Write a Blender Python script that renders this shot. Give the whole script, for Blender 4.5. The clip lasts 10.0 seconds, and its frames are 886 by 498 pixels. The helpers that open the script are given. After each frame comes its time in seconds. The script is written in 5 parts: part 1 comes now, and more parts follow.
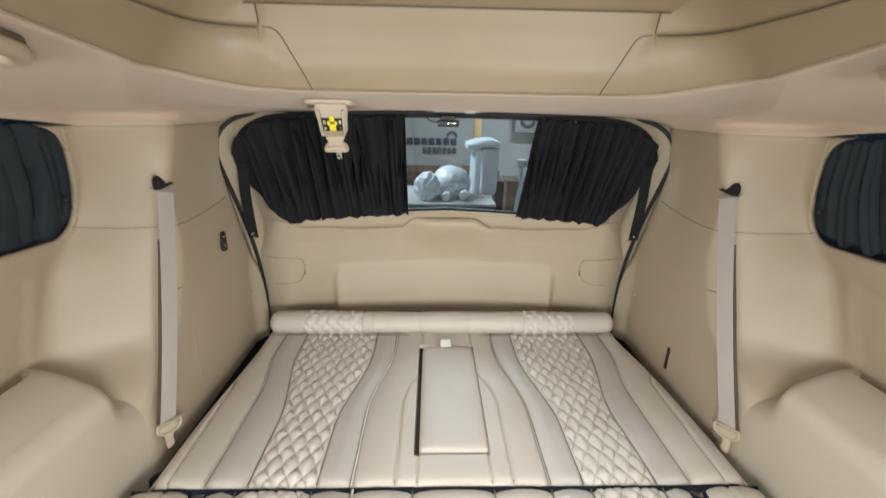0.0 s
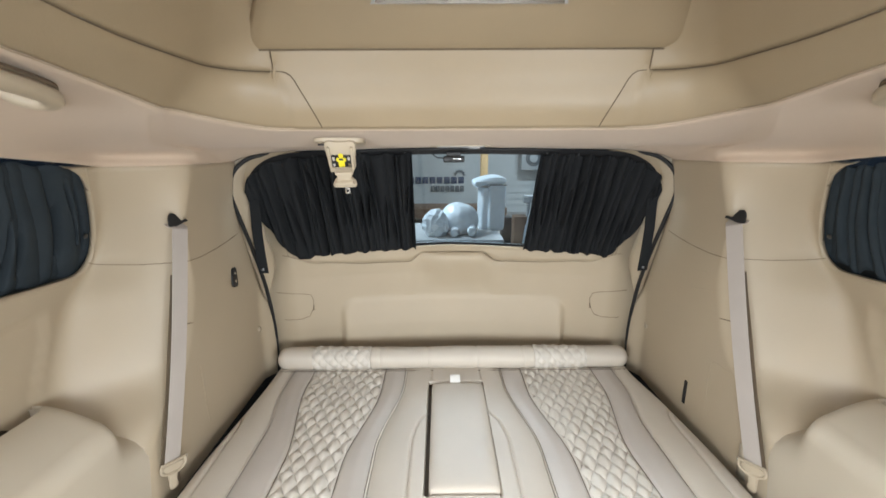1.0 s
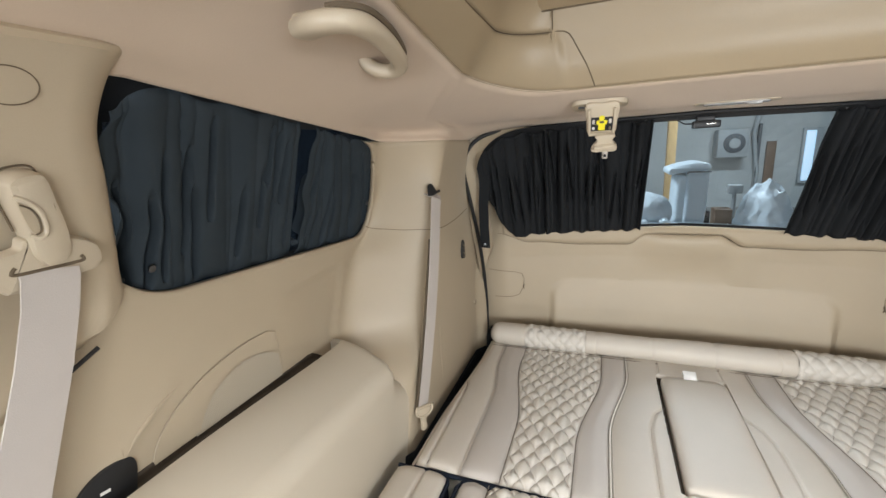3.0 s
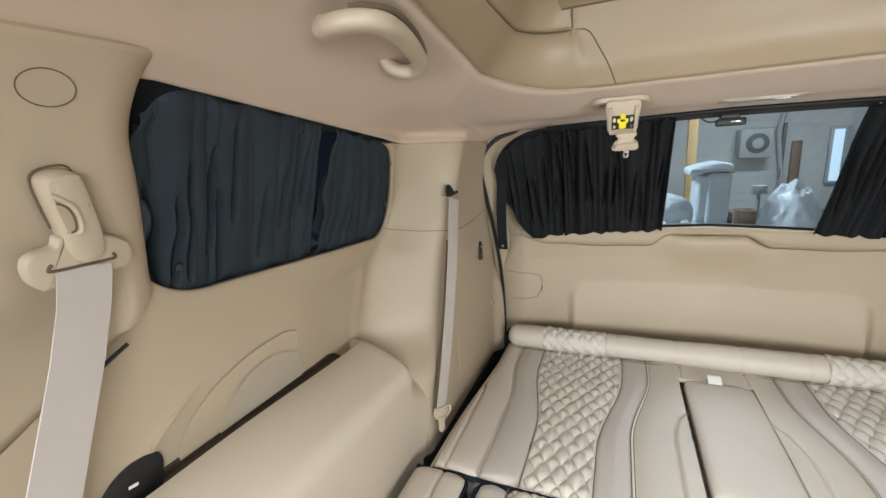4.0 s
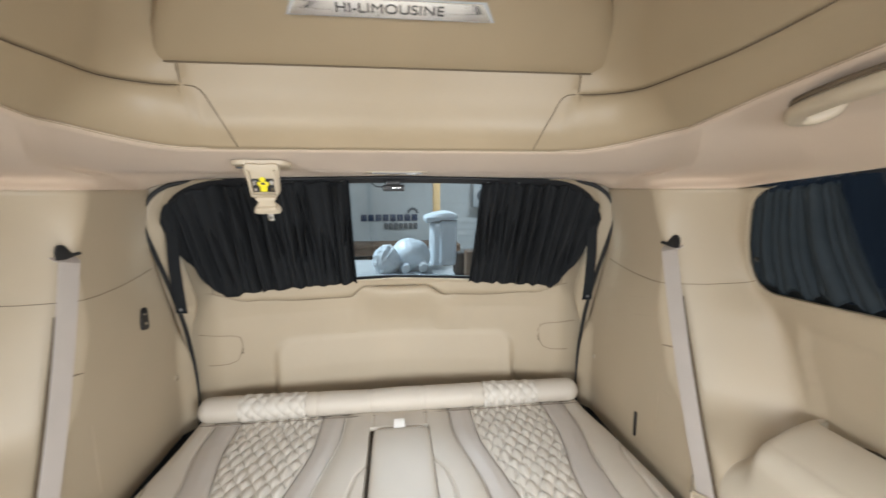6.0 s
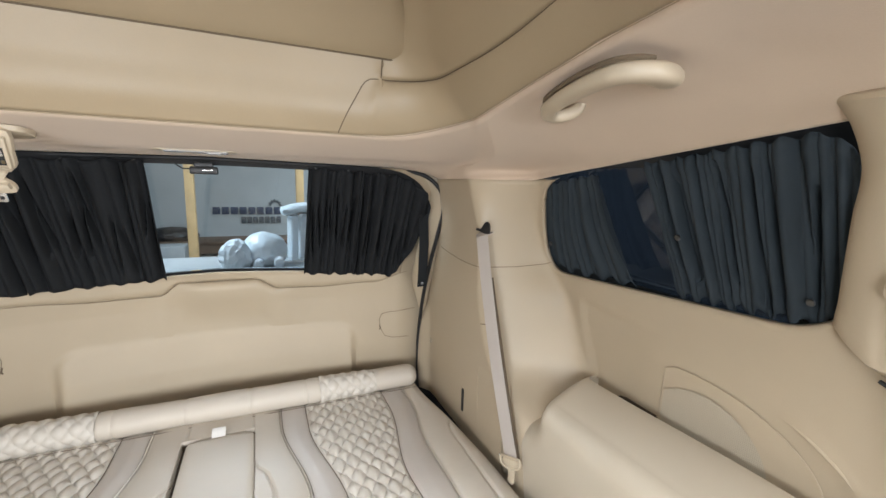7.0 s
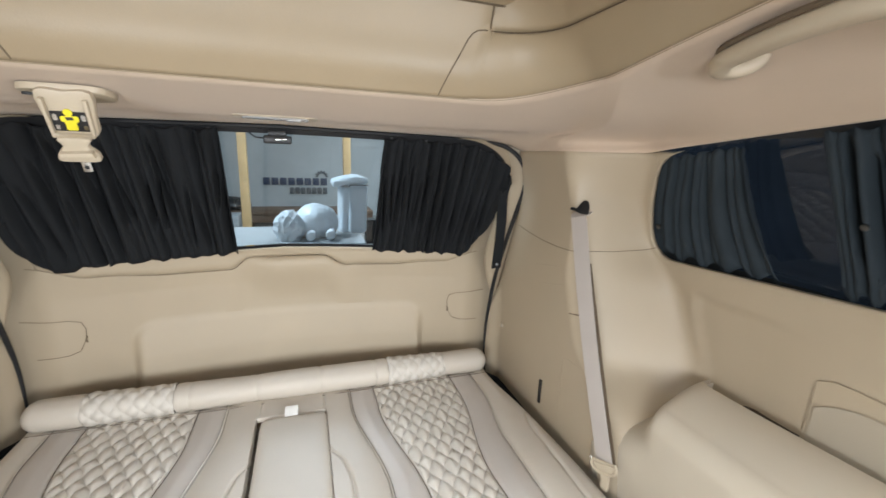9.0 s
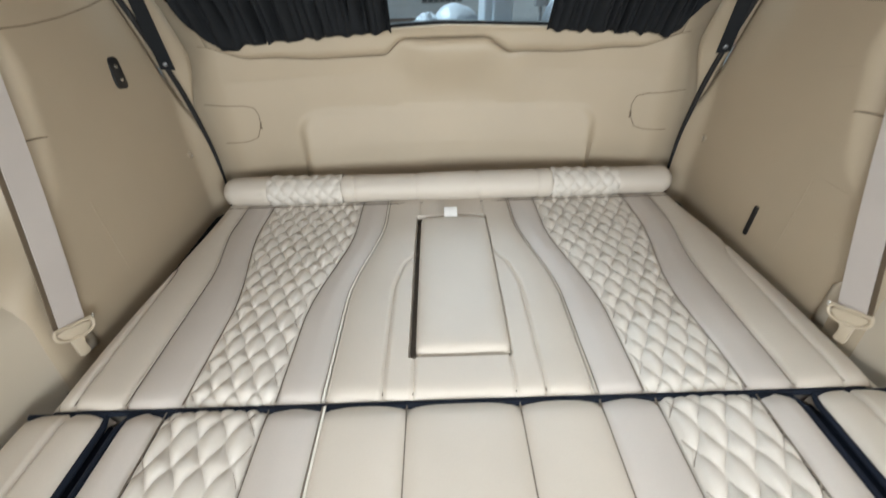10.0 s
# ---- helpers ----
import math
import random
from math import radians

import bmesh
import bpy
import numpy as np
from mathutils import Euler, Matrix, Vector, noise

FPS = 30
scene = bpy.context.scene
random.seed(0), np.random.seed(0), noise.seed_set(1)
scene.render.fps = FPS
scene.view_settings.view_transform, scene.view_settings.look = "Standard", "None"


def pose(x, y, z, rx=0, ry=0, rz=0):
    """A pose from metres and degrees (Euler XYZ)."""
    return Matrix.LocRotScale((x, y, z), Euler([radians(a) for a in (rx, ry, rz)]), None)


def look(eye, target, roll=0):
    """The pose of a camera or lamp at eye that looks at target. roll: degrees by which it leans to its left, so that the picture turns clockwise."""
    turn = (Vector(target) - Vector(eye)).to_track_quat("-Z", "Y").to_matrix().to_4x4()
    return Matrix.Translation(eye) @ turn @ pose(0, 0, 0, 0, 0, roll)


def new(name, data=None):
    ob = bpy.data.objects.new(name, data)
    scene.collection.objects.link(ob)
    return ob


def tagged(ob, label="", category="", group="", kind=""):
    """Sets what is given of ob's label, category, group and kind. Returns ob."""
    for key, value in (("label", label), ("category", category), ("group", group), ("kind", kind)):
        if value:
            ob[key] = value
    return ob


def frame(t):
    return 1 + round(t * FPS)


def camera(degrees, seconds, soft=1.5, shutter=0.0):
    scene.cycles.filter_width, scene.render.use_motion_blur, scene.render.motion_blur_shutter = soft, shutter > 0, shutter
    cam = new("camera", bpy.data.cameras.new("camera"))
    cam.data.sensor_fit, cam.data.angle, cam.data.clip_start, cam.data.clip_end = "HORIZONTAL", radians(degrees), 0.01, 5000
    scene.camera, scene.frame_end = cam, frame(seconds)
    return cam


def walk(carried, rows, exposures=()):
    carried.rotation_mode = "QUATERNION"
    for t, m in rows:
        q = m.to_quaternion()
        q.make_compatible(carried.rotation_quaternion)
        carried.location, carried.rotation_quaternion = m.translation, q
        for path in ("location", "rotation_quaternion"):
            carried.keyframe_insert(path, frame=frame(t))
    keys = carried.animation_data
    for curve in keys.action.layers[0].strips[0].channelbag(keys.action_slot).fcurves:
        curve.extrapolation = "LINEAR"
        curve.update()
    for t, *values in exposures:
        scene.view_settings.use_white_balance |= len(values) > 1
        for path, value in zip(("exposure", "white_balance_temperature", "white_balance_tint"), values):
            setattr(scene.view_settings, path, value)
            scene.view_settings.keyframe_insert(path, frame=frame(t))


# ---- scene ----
cam = camera(94.4, 10.0, shutter=0.2)
PATH = [
    (0, (-0.048, 0.603, 1.188), (0.009, 2.491, 0.529), 1.0),
    (0.5, (-0.046, 0.591, 1.229), (-0.026, 2.556, 0.855), 0.1),
    (1, (-0.042, 0.592, 1.176), (-0.031, 2.532, 0.692), -0.3),
    (1.5, (-0.036, 0.581, 1.082), (-0.062, 2.483, 0.464), -0.5),
    (2, (-0.072, 0.585, 1.086), (-0.308, 2.476, 0.479), -1.6),
    (2.5, (-0.202, 0.567, 1.118), (-0.728, 2.426, 0.601), -2.6),
    (3, (-0.258, 0.555, 1.112), (-0.973, 2.362, 0.64), -3.3),
    (4.3, (-0.265, 0.552, 1.101), (-1.051, 2.336, 0.657), -3.8),
    (4.5, (-0.263, 0.552, 1.096), (-1.019, 2.354, 0.669), -3.8),
    (5, (-0.245, 0.562, 1.095), (-0.872, 2.418, 0.692), -3.7),
    (5.5, (-0.148, 0.617, 1.112), (-0.421, 2.566, 0.759), -2.3),
    (6, (0.005, 0.644, 1.144), (0.232, 2.607, 0.84), -0.1),
    (6.2, (0.076, 0.638, 1.141), (0.492, 2.571, 0.84), 0.7),
    (7.3, (0.139, 0.621, 1.12), (0.968, 2.411, 0.79), 1.7),
    (7.5, (0.14, 0.626, 1.117), (0.961, 2.418, 0.779), 1.7),
    (8, (0.136, 0.635, 1.113), (0.935, 2.433, 0.756), 1.8),
    (8.5, (0.118, 0.687, 1.099), (0.885, 2.493, 0.707), 2.0),
    (9, (0.063, 0.76, 1.12), (0.688, 2.604, 0.667), 2.2),
    (9.5, (0.01, 0.852, 1.075), (0.283, 2.686, 0.324), 0.9),
    (10, (-0.02, 0.897, 0.976), (-0.019, 2.512, -0.204), -1.8),
]
walk(cam, [(t, look(eye, target, roll)) for t, eye, target, roll in PATH], [(0.0, -0.37, 6620, 10), (0.6, -0.15, 6400, 9), (1.5, -0.24, 6350, 9), (2.5, -0.24, 6400, 10), (3.0, -0.34, 6450, 10), (4.5, -0.38, 6480, 10), (5.1, -0.40, 6480, 10), (6.0, -0.14, 6450, 10), (7.5, -0.20, 6380, 11), (8.4, -0.22, 6380, 11), (9.0, -0.18, 6320, 10), (9.5, -0.23, 6200, 8), (10.0, -0.34, 6280, 8)])


# ---- light ----
world = bpy.data.worlds.new("sky")
world.use_nodes = True
scene.world = world
wn = world.node_tree.nodes
sky = wn.new("ShaderNodeTexSky")
sky.sky_type, sky.sun_disc = "NISHITA", False
sky.sun_elevation, sky.sun_rotation = radians(40), radians(200)
world.node_tree.links.new(sky.outputs[0], wn["Background"].inputs[0])
wn["Background"].inputs[1].default_value = 0.10


def area(name, eye, target, wide, high, watts, colour=(1, 1, 1), spread=180):
    data = bpy.data.lights.new(name, "AREA")
    data.shape, data.size, data.size_y, data.energy, data.color = "RECTANGLE", wide, high, watts, colour
    data.spread = radians(spread)
    ob = new(name, data)
    ob.matrix_world = look(eye, target)
    return ob


area("windscreen_daylight", (0, -1.95, 1.12), (0, 0, 0.95), 1.4, 0.5, 7, (0.94, 0.97, 1.0))
for sx, watts in ((-1, 25), (1, 28)):
    area("side_door_daylight", (sx * 0.90, -0.60, 1.06), (-sx * 0.45, 1.4, 0.62), 0.8, 0.55, watts, (0.93, 0.97, 1.0), 130)
# Fill from above, added to brighten bed and arches; no such lamp is known
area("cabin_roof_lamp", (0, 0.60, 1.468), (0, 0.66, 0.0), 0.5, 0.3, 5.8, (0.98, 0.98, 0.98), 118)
# Assumed ceiling lamps, out of view, that light the workshop
for gx, gy in ((-1.6, 5.4), (2.2, 7.6)):
    area("workshop_light", (gx, gy, 2.95), (gx, gy, 0), 1.2, 0.3, 170, (0.78, 0.92, 1.0))
# Added helper above the view: brightens ledge and bundles through the rear glass
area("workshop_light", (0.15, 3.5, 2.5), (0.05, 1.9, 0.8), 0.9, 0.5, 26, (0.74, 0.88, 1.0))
scene.view_settings.exposure = 0.0


# ---- materials ----
def material(name, colour, rough=0.5, metal=0.0, vary=0.06, scale=9.0, grain=300.0, bump=0.1, depth=0.001, sheen=0.0, coat=0.0, transmission=0.0, alpha=1.0):
    m = bpy.data.materials.new(name)
    m.use_nodes = True
    n, l = m.node_tree.nodes, m.node_tree.links
    b = n["Principled BSDF"]
    b.inputs["Roughness"].default_value, b.inputs["Metallic"].default_value = rough, metal
    b.inputs["Sheen Weight"].default_value, b.inputs["Coat Weight"].default_value = sheen, coat
    b.inputs["Transmission Weight"].default_value, b.inputs["Alpha"].default_value = transmission, alpha
    b.inputs["Base Color"].default_value = (*colour, 1)
    tc = n.new("ShaderNodeTexCoord")
    if vary:
        big = n.new("ShaderNodeTexNoise")
        big.inputs["Scale"].default_value, big.inputs["Detail"].default_value = scale, 4
        fine = n.new("ShaderNodeTexNoise")
        fine.inputs["Scale"].default_value, fine.inputs["Detail"].default_value = grain, 2
        add = n.new("ShaderNodeMath")
        add.operation = "MULTIPLY_ADD"
        add.inputs[1].default_value = 0.35
        ramp = n.new("ShaderNodeMapRange")
        ramp.inputs["From Min"].default_value, ramp.inputs["From Max"].default_value = 0.35, 1.0
        ramp.inputs["To Min"].default_value, ramp.inputs["To Max"].default_value = 1 - vary, 1 + vary
        mul = n.new("ShaderNodeVectorMath")
        mul.operation = "SCALE"
        mul.inputs[0].default_value = colour
        l.new(tc.outputs["Object"], big.inputs["Vector"])
        l.new(tc.outputs["Object"], fine.inputs["Vector"])
        l.new(fine.outputs["Fac"], add.inputs[0])
        l.new(big.outputs["Fac"], add.inputs[2])
        l.new(add.outputs[0], ramp.inputs["Value"])
        l.new(ramp.outputs[0], mul.inputs["Scale"])
        l.new(mul.outputs[0], b.inputs["Base Color"])
        rr = n.new("ShaderNodeMapRange")
        rr.inputs["To Min"].default_value, rr.inputs["To Max"].default_value = max(0.02, rough - 0.06), min(1, rough + 0.08)
        l.new(big.outputs["Fac"], rr.inputs["Value"])
        l.new(rr.outputs[0], b.inputs["Roughness"])
    if bump:
        nz = n.new("ShaderNodeTexNoise")
        nz.inputs["Scale"].default_value, nz.inputs["Detail"].default_value = grain, 3
        bp = n.new("ShaderNodeBump")
        bp.inputs["Strength"].default_value, bp.inputs["Distance"].default_value = bump, depth
        l.new(tc.outputs["Object"], nz.inputs["Vector"])
        l.new(nz.outputs["Fac"], bp.inputs["Height"])
        l.new(bp.outputs[0], b.inputs["Normal"])
    return m


TRIM = material("moulded_trim", (0.45, 0.368, 0.262), 0.46, vary=0.05, scale=5, grain=650, bump=0.18, depth=0.0006)
ARCH_TRIM = material("smooth_arch_trim", (0.57, 0.500, 0.395), 0.40, vary=0.02, scale=2, grain=650, bump=0.10, depth=0.0004)
FABRIC = material("headliner_fabric", (0.575, 0.455, 0.345), 0.95, vary=0.05, scale=6, grain=420, bump=0.15, depth=0.0012, sheen=0.15)
TAN = material("roof_leather", (0.335, 0.257, 0.163), 0.42, vary=0.05, scale=7, grain=420, bump=0.25, depth=0.0008)
CREAM = material("cream_leather", (0.545, 0.487, 0.413), 0.50, vary=0.05, scale=8, grain=380, bump=0.25, depth=0.0008)
GREIGE = material("greige_leather", (0.515, 0.466, 0.418), 0.50, vary=0.05, scale=8, grain=380, bump=0.25, depth=0.0008)
QUILT = material("quilted_leather", (0.585, 0.538, 0.474), 0.50, vary=0.05, scale=8, grain=380, bump=0.25, depth=0.0008)
THREAD = material("pale_piping", (0.72, 0.68, 0.60), 0.6, vary=0.1, scale=60, grain=900, bump=0.2)
CLOTH = material("charcoal_curtain_cloth", (0.017, 0.0185, 0.0205), 0.95, vary=0.15, scale=14, grain=900, bump=0.35, depth=0.0008)
SIDE_CLOTH = material("slate_curtain_cloth", (0.032, 0.041, 0.049), 0.95, vary=0.15, scale=14, grain=900, bump=0.35, depth=0.0008)
RUBBER = material("black_rubber", (0.012, 0.012, 0.013), 0.6, vary=0.15, scale=30, grain=500, bump=0.15)
NAVY = material("navy_edge_cloth", (0.012, 0.016, 0.026), 0.85, vary=0.15, scale=30, grain=700, bump=0.3)
WEB = material("belt_webbing", (0.51, 0.458, 0.418), 0.75, vary=0.06, scale=12, grain=900, bump=0.5, depth=0.0006)
BUCKLE = material("beige_belt_plastic", (0.50, 0.420, 0.310), 0.38, vary=0.04, scale=12, grain=600, bump=0.1)
BLACK = material("black_plastic", (0.015, 0.015, 0.016), 0.4, vary=0.1, scale=30, grain=600, bump=0.1)
STEEL = material("bright_steel", (0.75, 0.75, 0.74), 0.22, metal=1.0, vary=0.08, scale=20, grain=500, bump=0.05)
CHROME = material("chrome_plate", (0.80, 0.81, 0.83), 0.10, metal=1.0, vary=0.06, scale=25, grain=200, bump=0.04)
ENGRAVED = material("engraved_letters", (0.06, 0.055, 0.05), 0.35, vary=0.1, bump=0.0)
YELLOW = material("yellow_label", (0.85, 0.72, 0.03), 0.45, vary=0.08, scale=60, grain=400, bump=0.05)
WHITE = material("white_cotton_tab", (0.80, 0.78, 0.74), 0.8, vary=0.05, scale=60, grain=900, bump=0.3)
# Flat dark brown that stands in for shade in narrow gaps
SHADE_BROWN = material("brown_shade", (0.07, 0.054, 0.040), 0.95, vary=0.2, scale=40, grain=600, bump=0.4)
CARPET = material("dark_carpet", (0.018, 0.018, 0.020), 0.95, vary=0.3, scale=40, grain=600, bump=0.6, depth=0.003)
LENS = material("clear_lamp_lens", (0.42, 0.41, 0.40), 0.15, vary=0.05, scale=80, grain=300, bump=0.2, coat=0.5)
BULB = material("frosted_bulb", (0.85, 0.87, 0.88), 0.1, vary=0.0, bump=0, transmission=0.6)
GLASS = material("blue_tinted_glass", (0.90, 0.95, 0.985), 0.0, vary=0, bump=0, transmission=1.0)
PRIVACY = material("privacy_glass", (0.05, 0.063, 0.09), 0.02, vary=0, bump=0, transmission=1.0)
for gm in (GLASS, PRIVACY, BULB):
    gm.node_tree.nodes["Principled BSDF"].inputs["IOR"].default_value = 1.2 if gm is BULB else 1.45
for cm in (CLOTH, SIDE_CLOTH, NAVY, CARPET, SHADE_BROWN):
    cm.node_tree.nodes["Principled BSDF"].inputs["Specular IOR Level"].default_value = 0.15
SIDING = material("grey_siding", (0.46, 0.48, 0.48), 0.7, vary=0.12, scale=1.5, grain=30, bump=0.15)
POST = material("pine_post", (0.72, 0.47, 0.22), 0.6, vary=0.15, scale=6, grain=60, bump=0.2)
CONCRETE = material("concrete", (0.30, 0.30, 0.29), 0.85, vary=0.2, scale=2, grain=60, bump=0.3)
WRAP = material("clear_plastic_wrap", (0.78, 0.86, 0.92), 0.30, vary=0.10, scale=14, grain=22, bump=0.5, depth=0.012)
VINYL = material("pale_blue_vinyl", (0.70, 0.78, 0.84), 0.45, vary=0.06, scale=8, grain=300, bump=0.15)
SIGN_BLUE = material("navy_sign_paint", (0.025, 0.045, 0.095), 0.5, vary=0.08, bump=0)
SIGN_GREY = material("grey_sign_paint", (0.09, 0.10, 0.11), 0.5, vary=0.08, bump=0)
WOOD = material("brown_bench_wood", (0.16, 0.10, 0.065), 0.55, vary=0.25, scale=6, grain=80, bump=0.2)
PLATE_GREY = material("grey_enamel", (0.36, 0.38, 0.39), 0.5, vary=0.1, scale=8, grain=200, bump=0.1)
DAY = bpy.data.materials.new("daylight_pane")
DAY.use_nodes = True
DAY.node_tree.nodes["Principled BSDF"].inputs["Emission Color"].default_value = (0.40, 0.70, 1.0, 1)
DAY.node_tree.nodes["Principled BSDF"].inputs["Emission Strength"].default_value = 0.8
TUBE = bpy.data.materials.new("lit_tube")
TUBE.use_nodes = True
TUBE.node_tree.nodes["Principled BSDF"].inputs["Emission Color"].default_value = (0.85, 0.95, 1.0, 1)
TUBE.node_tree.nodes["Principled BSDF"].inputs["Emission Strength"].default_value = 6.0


def dotted(name, colour, pitch):
    """Plastic pierced with a close grid of small holes."""
    m = material(name, colour, 0.5, vary=0.05, scale=5, grain=650, bump=0.0)
    n, l = m.node_tree.nodes, m.node_tree.links
    tc = n.new("ShaderNodeTexCoord")
    vo = n.new("ShaderNodeTexVoronoi")
    vo.inputs["Scale"].default_value, vo.inputs["Randomness"].default_value = 1 / pitch, 0.0
    mr = n.new("ShaderNodeMapRange")
    mr.inputs["From Min"].default_value, mr.inputs["From Max"].default_value = 0.25, 0.38
    bp = n.new("ShaderNodeBump")
    bp.inputs["Strength"].default_value, bp.inputs["Distance"].default_value = 0.4, 0.001
    vo.voronoi_dimensions = "2D"
    cut, flat = n.new("ShaderNodeSeparateXYZ"), n.new("ShaderNodeCombineXYZ")
    l.new(tc.outputs["Object"], cut.inputs[0])
    l.new(cut.outputs[1], flat.inputs[0])
    l.new(cut.outputs[2], flat.inputs[1])
    l.new(flat.outputs[0], vo.inputs["Vector"])
    l.new(vo.outputs["Distance"], mr.inputs["Value"])
    l.new(mr.outputs[0], bp.inputs["Height"])
    b = n["Principled BSDF"]
    l.new(bp.outputs[0], b.inputs["Normal"])
    mix = n.new("ShaderNodeMix")
    mix.data_type = "RGBA"
    mix.inputs["A"].default_value = (0.385, 0.332, 0.258, 1)
    mix.inputs["B"].default_value = (*colour, 1)
    l.new(mr.outputs[0], mix.inputs["Factor"])
    l.new(mix.outputs["Result"], b.inputs["Base Color"])
    return m


GRILLE = dotted("pierced_grille", (0.44, 0.378, 0.286), 0.0030)


# ---- mesh helpers ----
def ss(a, b, v):
    t = min(1.0, max(0.0, (v - a) / (b - a)))
    return t * t * (3 - 2 * t)


def lut(v, *pairs):
    """A smooth curve through (v, value) pairs."""
    if v <= pairs[0][0]:
        return pairs[0][1]
    for (a, p), (b, q) in zip(pairs, pairs[1:]):
        if v <= b:
            return p + (q - p) * (v - a) / (b - a)
    return pairs[-1][1]


def flowing(v, *pairs):
    """A curve without kinks through (v, value) pairs."""
    if v <= pairs[0][0]:
        return pairs[0][1]
    if v >= pairs[-1][0]:
        return pairs[-1][1]
    for i, ((a, p), (b, q)) in enumerate(zip(pairs, pairs[1:])):
        if v <= b:
            (a0, p0), (b1, q1) = pairs[max(i - 1, 0)], pairs[min(i + 2, len(pairs) - 1)]
            m0, m1 = (q - p0) / (b - a0), (q1 - p) / (b1 - a)
            h, t = b - a, (v - a) / (b - a)
            return p * (1 + 2 * t) * (1 - t) ** 2 + m0 * h * t * (1 - t) ** 2 + q * t * t * (3 - 2 * t) + m1 * h * t * t * (t - 1)


def sheet(nu, nv, fn, closed_u=False, towards=None, smooth=True):
    """A grid surface: fn(u, v) gives the place for u, v in 0..1."""
    bm = bmesh.new()
    rows = [[bm.verts.new(fn(i / (nu if closed_u else nu - 1), j / (nv - 1))) for j in range(nv)] for i in range(nu)]
    for i in range(nu if closed_u else nu - 1):
        for j in range(nv - 1):
            k = (i + 1) % nu
            f = bm.faces.new((rows[i][j], rows[k][j], rows[k][j + 1], rows[i][j + 1]))
            f.smooth = smooth
    if towards is not None:
        bm.normal_update()
        s = sum(f.normal.dot(Vector(towards) - f.calc_center_median()) * f.calc_area() for f in bm.faces)
        if s < 0:
            bmesh.ops.reverse_faces(bm, faces=bm.faces)
    return bm


def tube_along(points, r, sides=8, flat=1.0, caps=True):
    """A round (or flattened) bar along a list of points; r may be a list."""
    pts = [Vector(p) for p in points]
    rs = r if isinstance(r, (list, tuple)) else [r] * len(pts)
    bm = bmesh.new()
    rings = []
    side = None
    for i, p in enumerate(pts):
        d = (pts[min(i + 1, len(pts) - 1)] - pts[max(i - 1, 0)]).normalized()
        if side is None:
            side = d.orthogonal().normalized()
        side = (side - d * side.dot(d)).normalized()
        up = d.cross(side)
        rings.append([bm.verts.new(p + rs[i] * (math.cos(a) * side + flat * math.sin(a) * up)) for a in (2 * math.pi * k / sides for k in range(sides))])
    for a, b in zip(rings, rings[1:]):
        for k in range(sides):
            bm.faces.new((a[k], a[(k + 1) % sides], b[(k + 1) % sides], b[k])).smooth = True
    if caps:
        bm.faces.new(rings[0][::-1])
        bm.faces.new(rings[-1])
    return bm


def ribbon(points, across, wide, thick=0.0014):
    """A flat strap along points; across is its width direction."""
    pts = [Vector(p) for p in points]
    bm = bmesh.new()
    rings = []
    for i, p in enumerate(pts):
        d = (pts[min(i + 1, len(pts) - 1)] - pts[max(i - 1, 0)]).normalized()
        a = Vector(across)
        a = (a - d * a.dot(d)).normalized()
        n = d.cross(a)
        rings.append([bm.verts.new(p + sx * wide / 2 * a + sn * thick / 2 * n) for sx, sn in ((-1, -1), (1, -1), (1, 1), (-1, 1))])
    for a, b in zip(rings, rings[1:]):
        for k in range(4):
            bm.faces.new((a[k], a[(k + 1) % 4], b[(k + 1) % 4], b[k]))
    bm.faces.new(rings[0][::-1])
    bm.faces.new(rings[-1])
    return bm


def block(x0, x1, y0, y1, z0, z1, bevel=0.004, seg=2):
    bm = bmesh.new()
    bmesh.ops.create_cube(bm, size=1)
    for v in bm.verts:
        v.co = Vector(((x0 + x1) / 2 + v.co.x * (x1 - x0), (y0 + y1) / 2 + v.co.y * (y1 - y0), (z0 + z1) / 2 + v.co.z * (z1 - z0)))
    if bevel:
        bmesh.ops.bevel(bm, geom=bm.edges[:], offset=bevel, segments=seg, affect="EDGES", profile=0.5)
        for f in bm.faces:
            f.smooth = True
    return bm


def slab(outline, thick, at, bevel=0.0015):
    """A flat plate with a 2D outline, laid by the matrix at; its face lies on local +z."""
    bm = bmesh.new()
    f = bm.faces.new([bm.verts.new((x, y, 0)) for x, y in outline])
    bm.normal_update()
    if f.normal.z < 0:
        f.normal_flip()
    top = bmesh.ops.extrude_face_region(bm, geom=[f])
    up = [v for v in top["geom"] if isinstance(v, bmesh.types.BMVert)]
    bmesh.ops.translate(bm, vec=(0, 0, thick), verts=up)
    bmesh.ops.recalc_face_normals(bm, faces=bm.faces)
    if bevel:
        edges = [e for e in bm.edges if all(v in up for v in e.verts)]
        bmesh.ops.bevel(bm, geom=edges, offset=bevel, segments=2, affect="EDGES", profile=0.5)
    bm.transform(at)
    return bm


def disc(r, thick, at, n=20, bevel=0.001):
    return slab([(r * math.cos(2 * math.pi * k / n), r * math.sin(2 * math.pi * k / n)) for k in range(n)], thick, at, bevel)


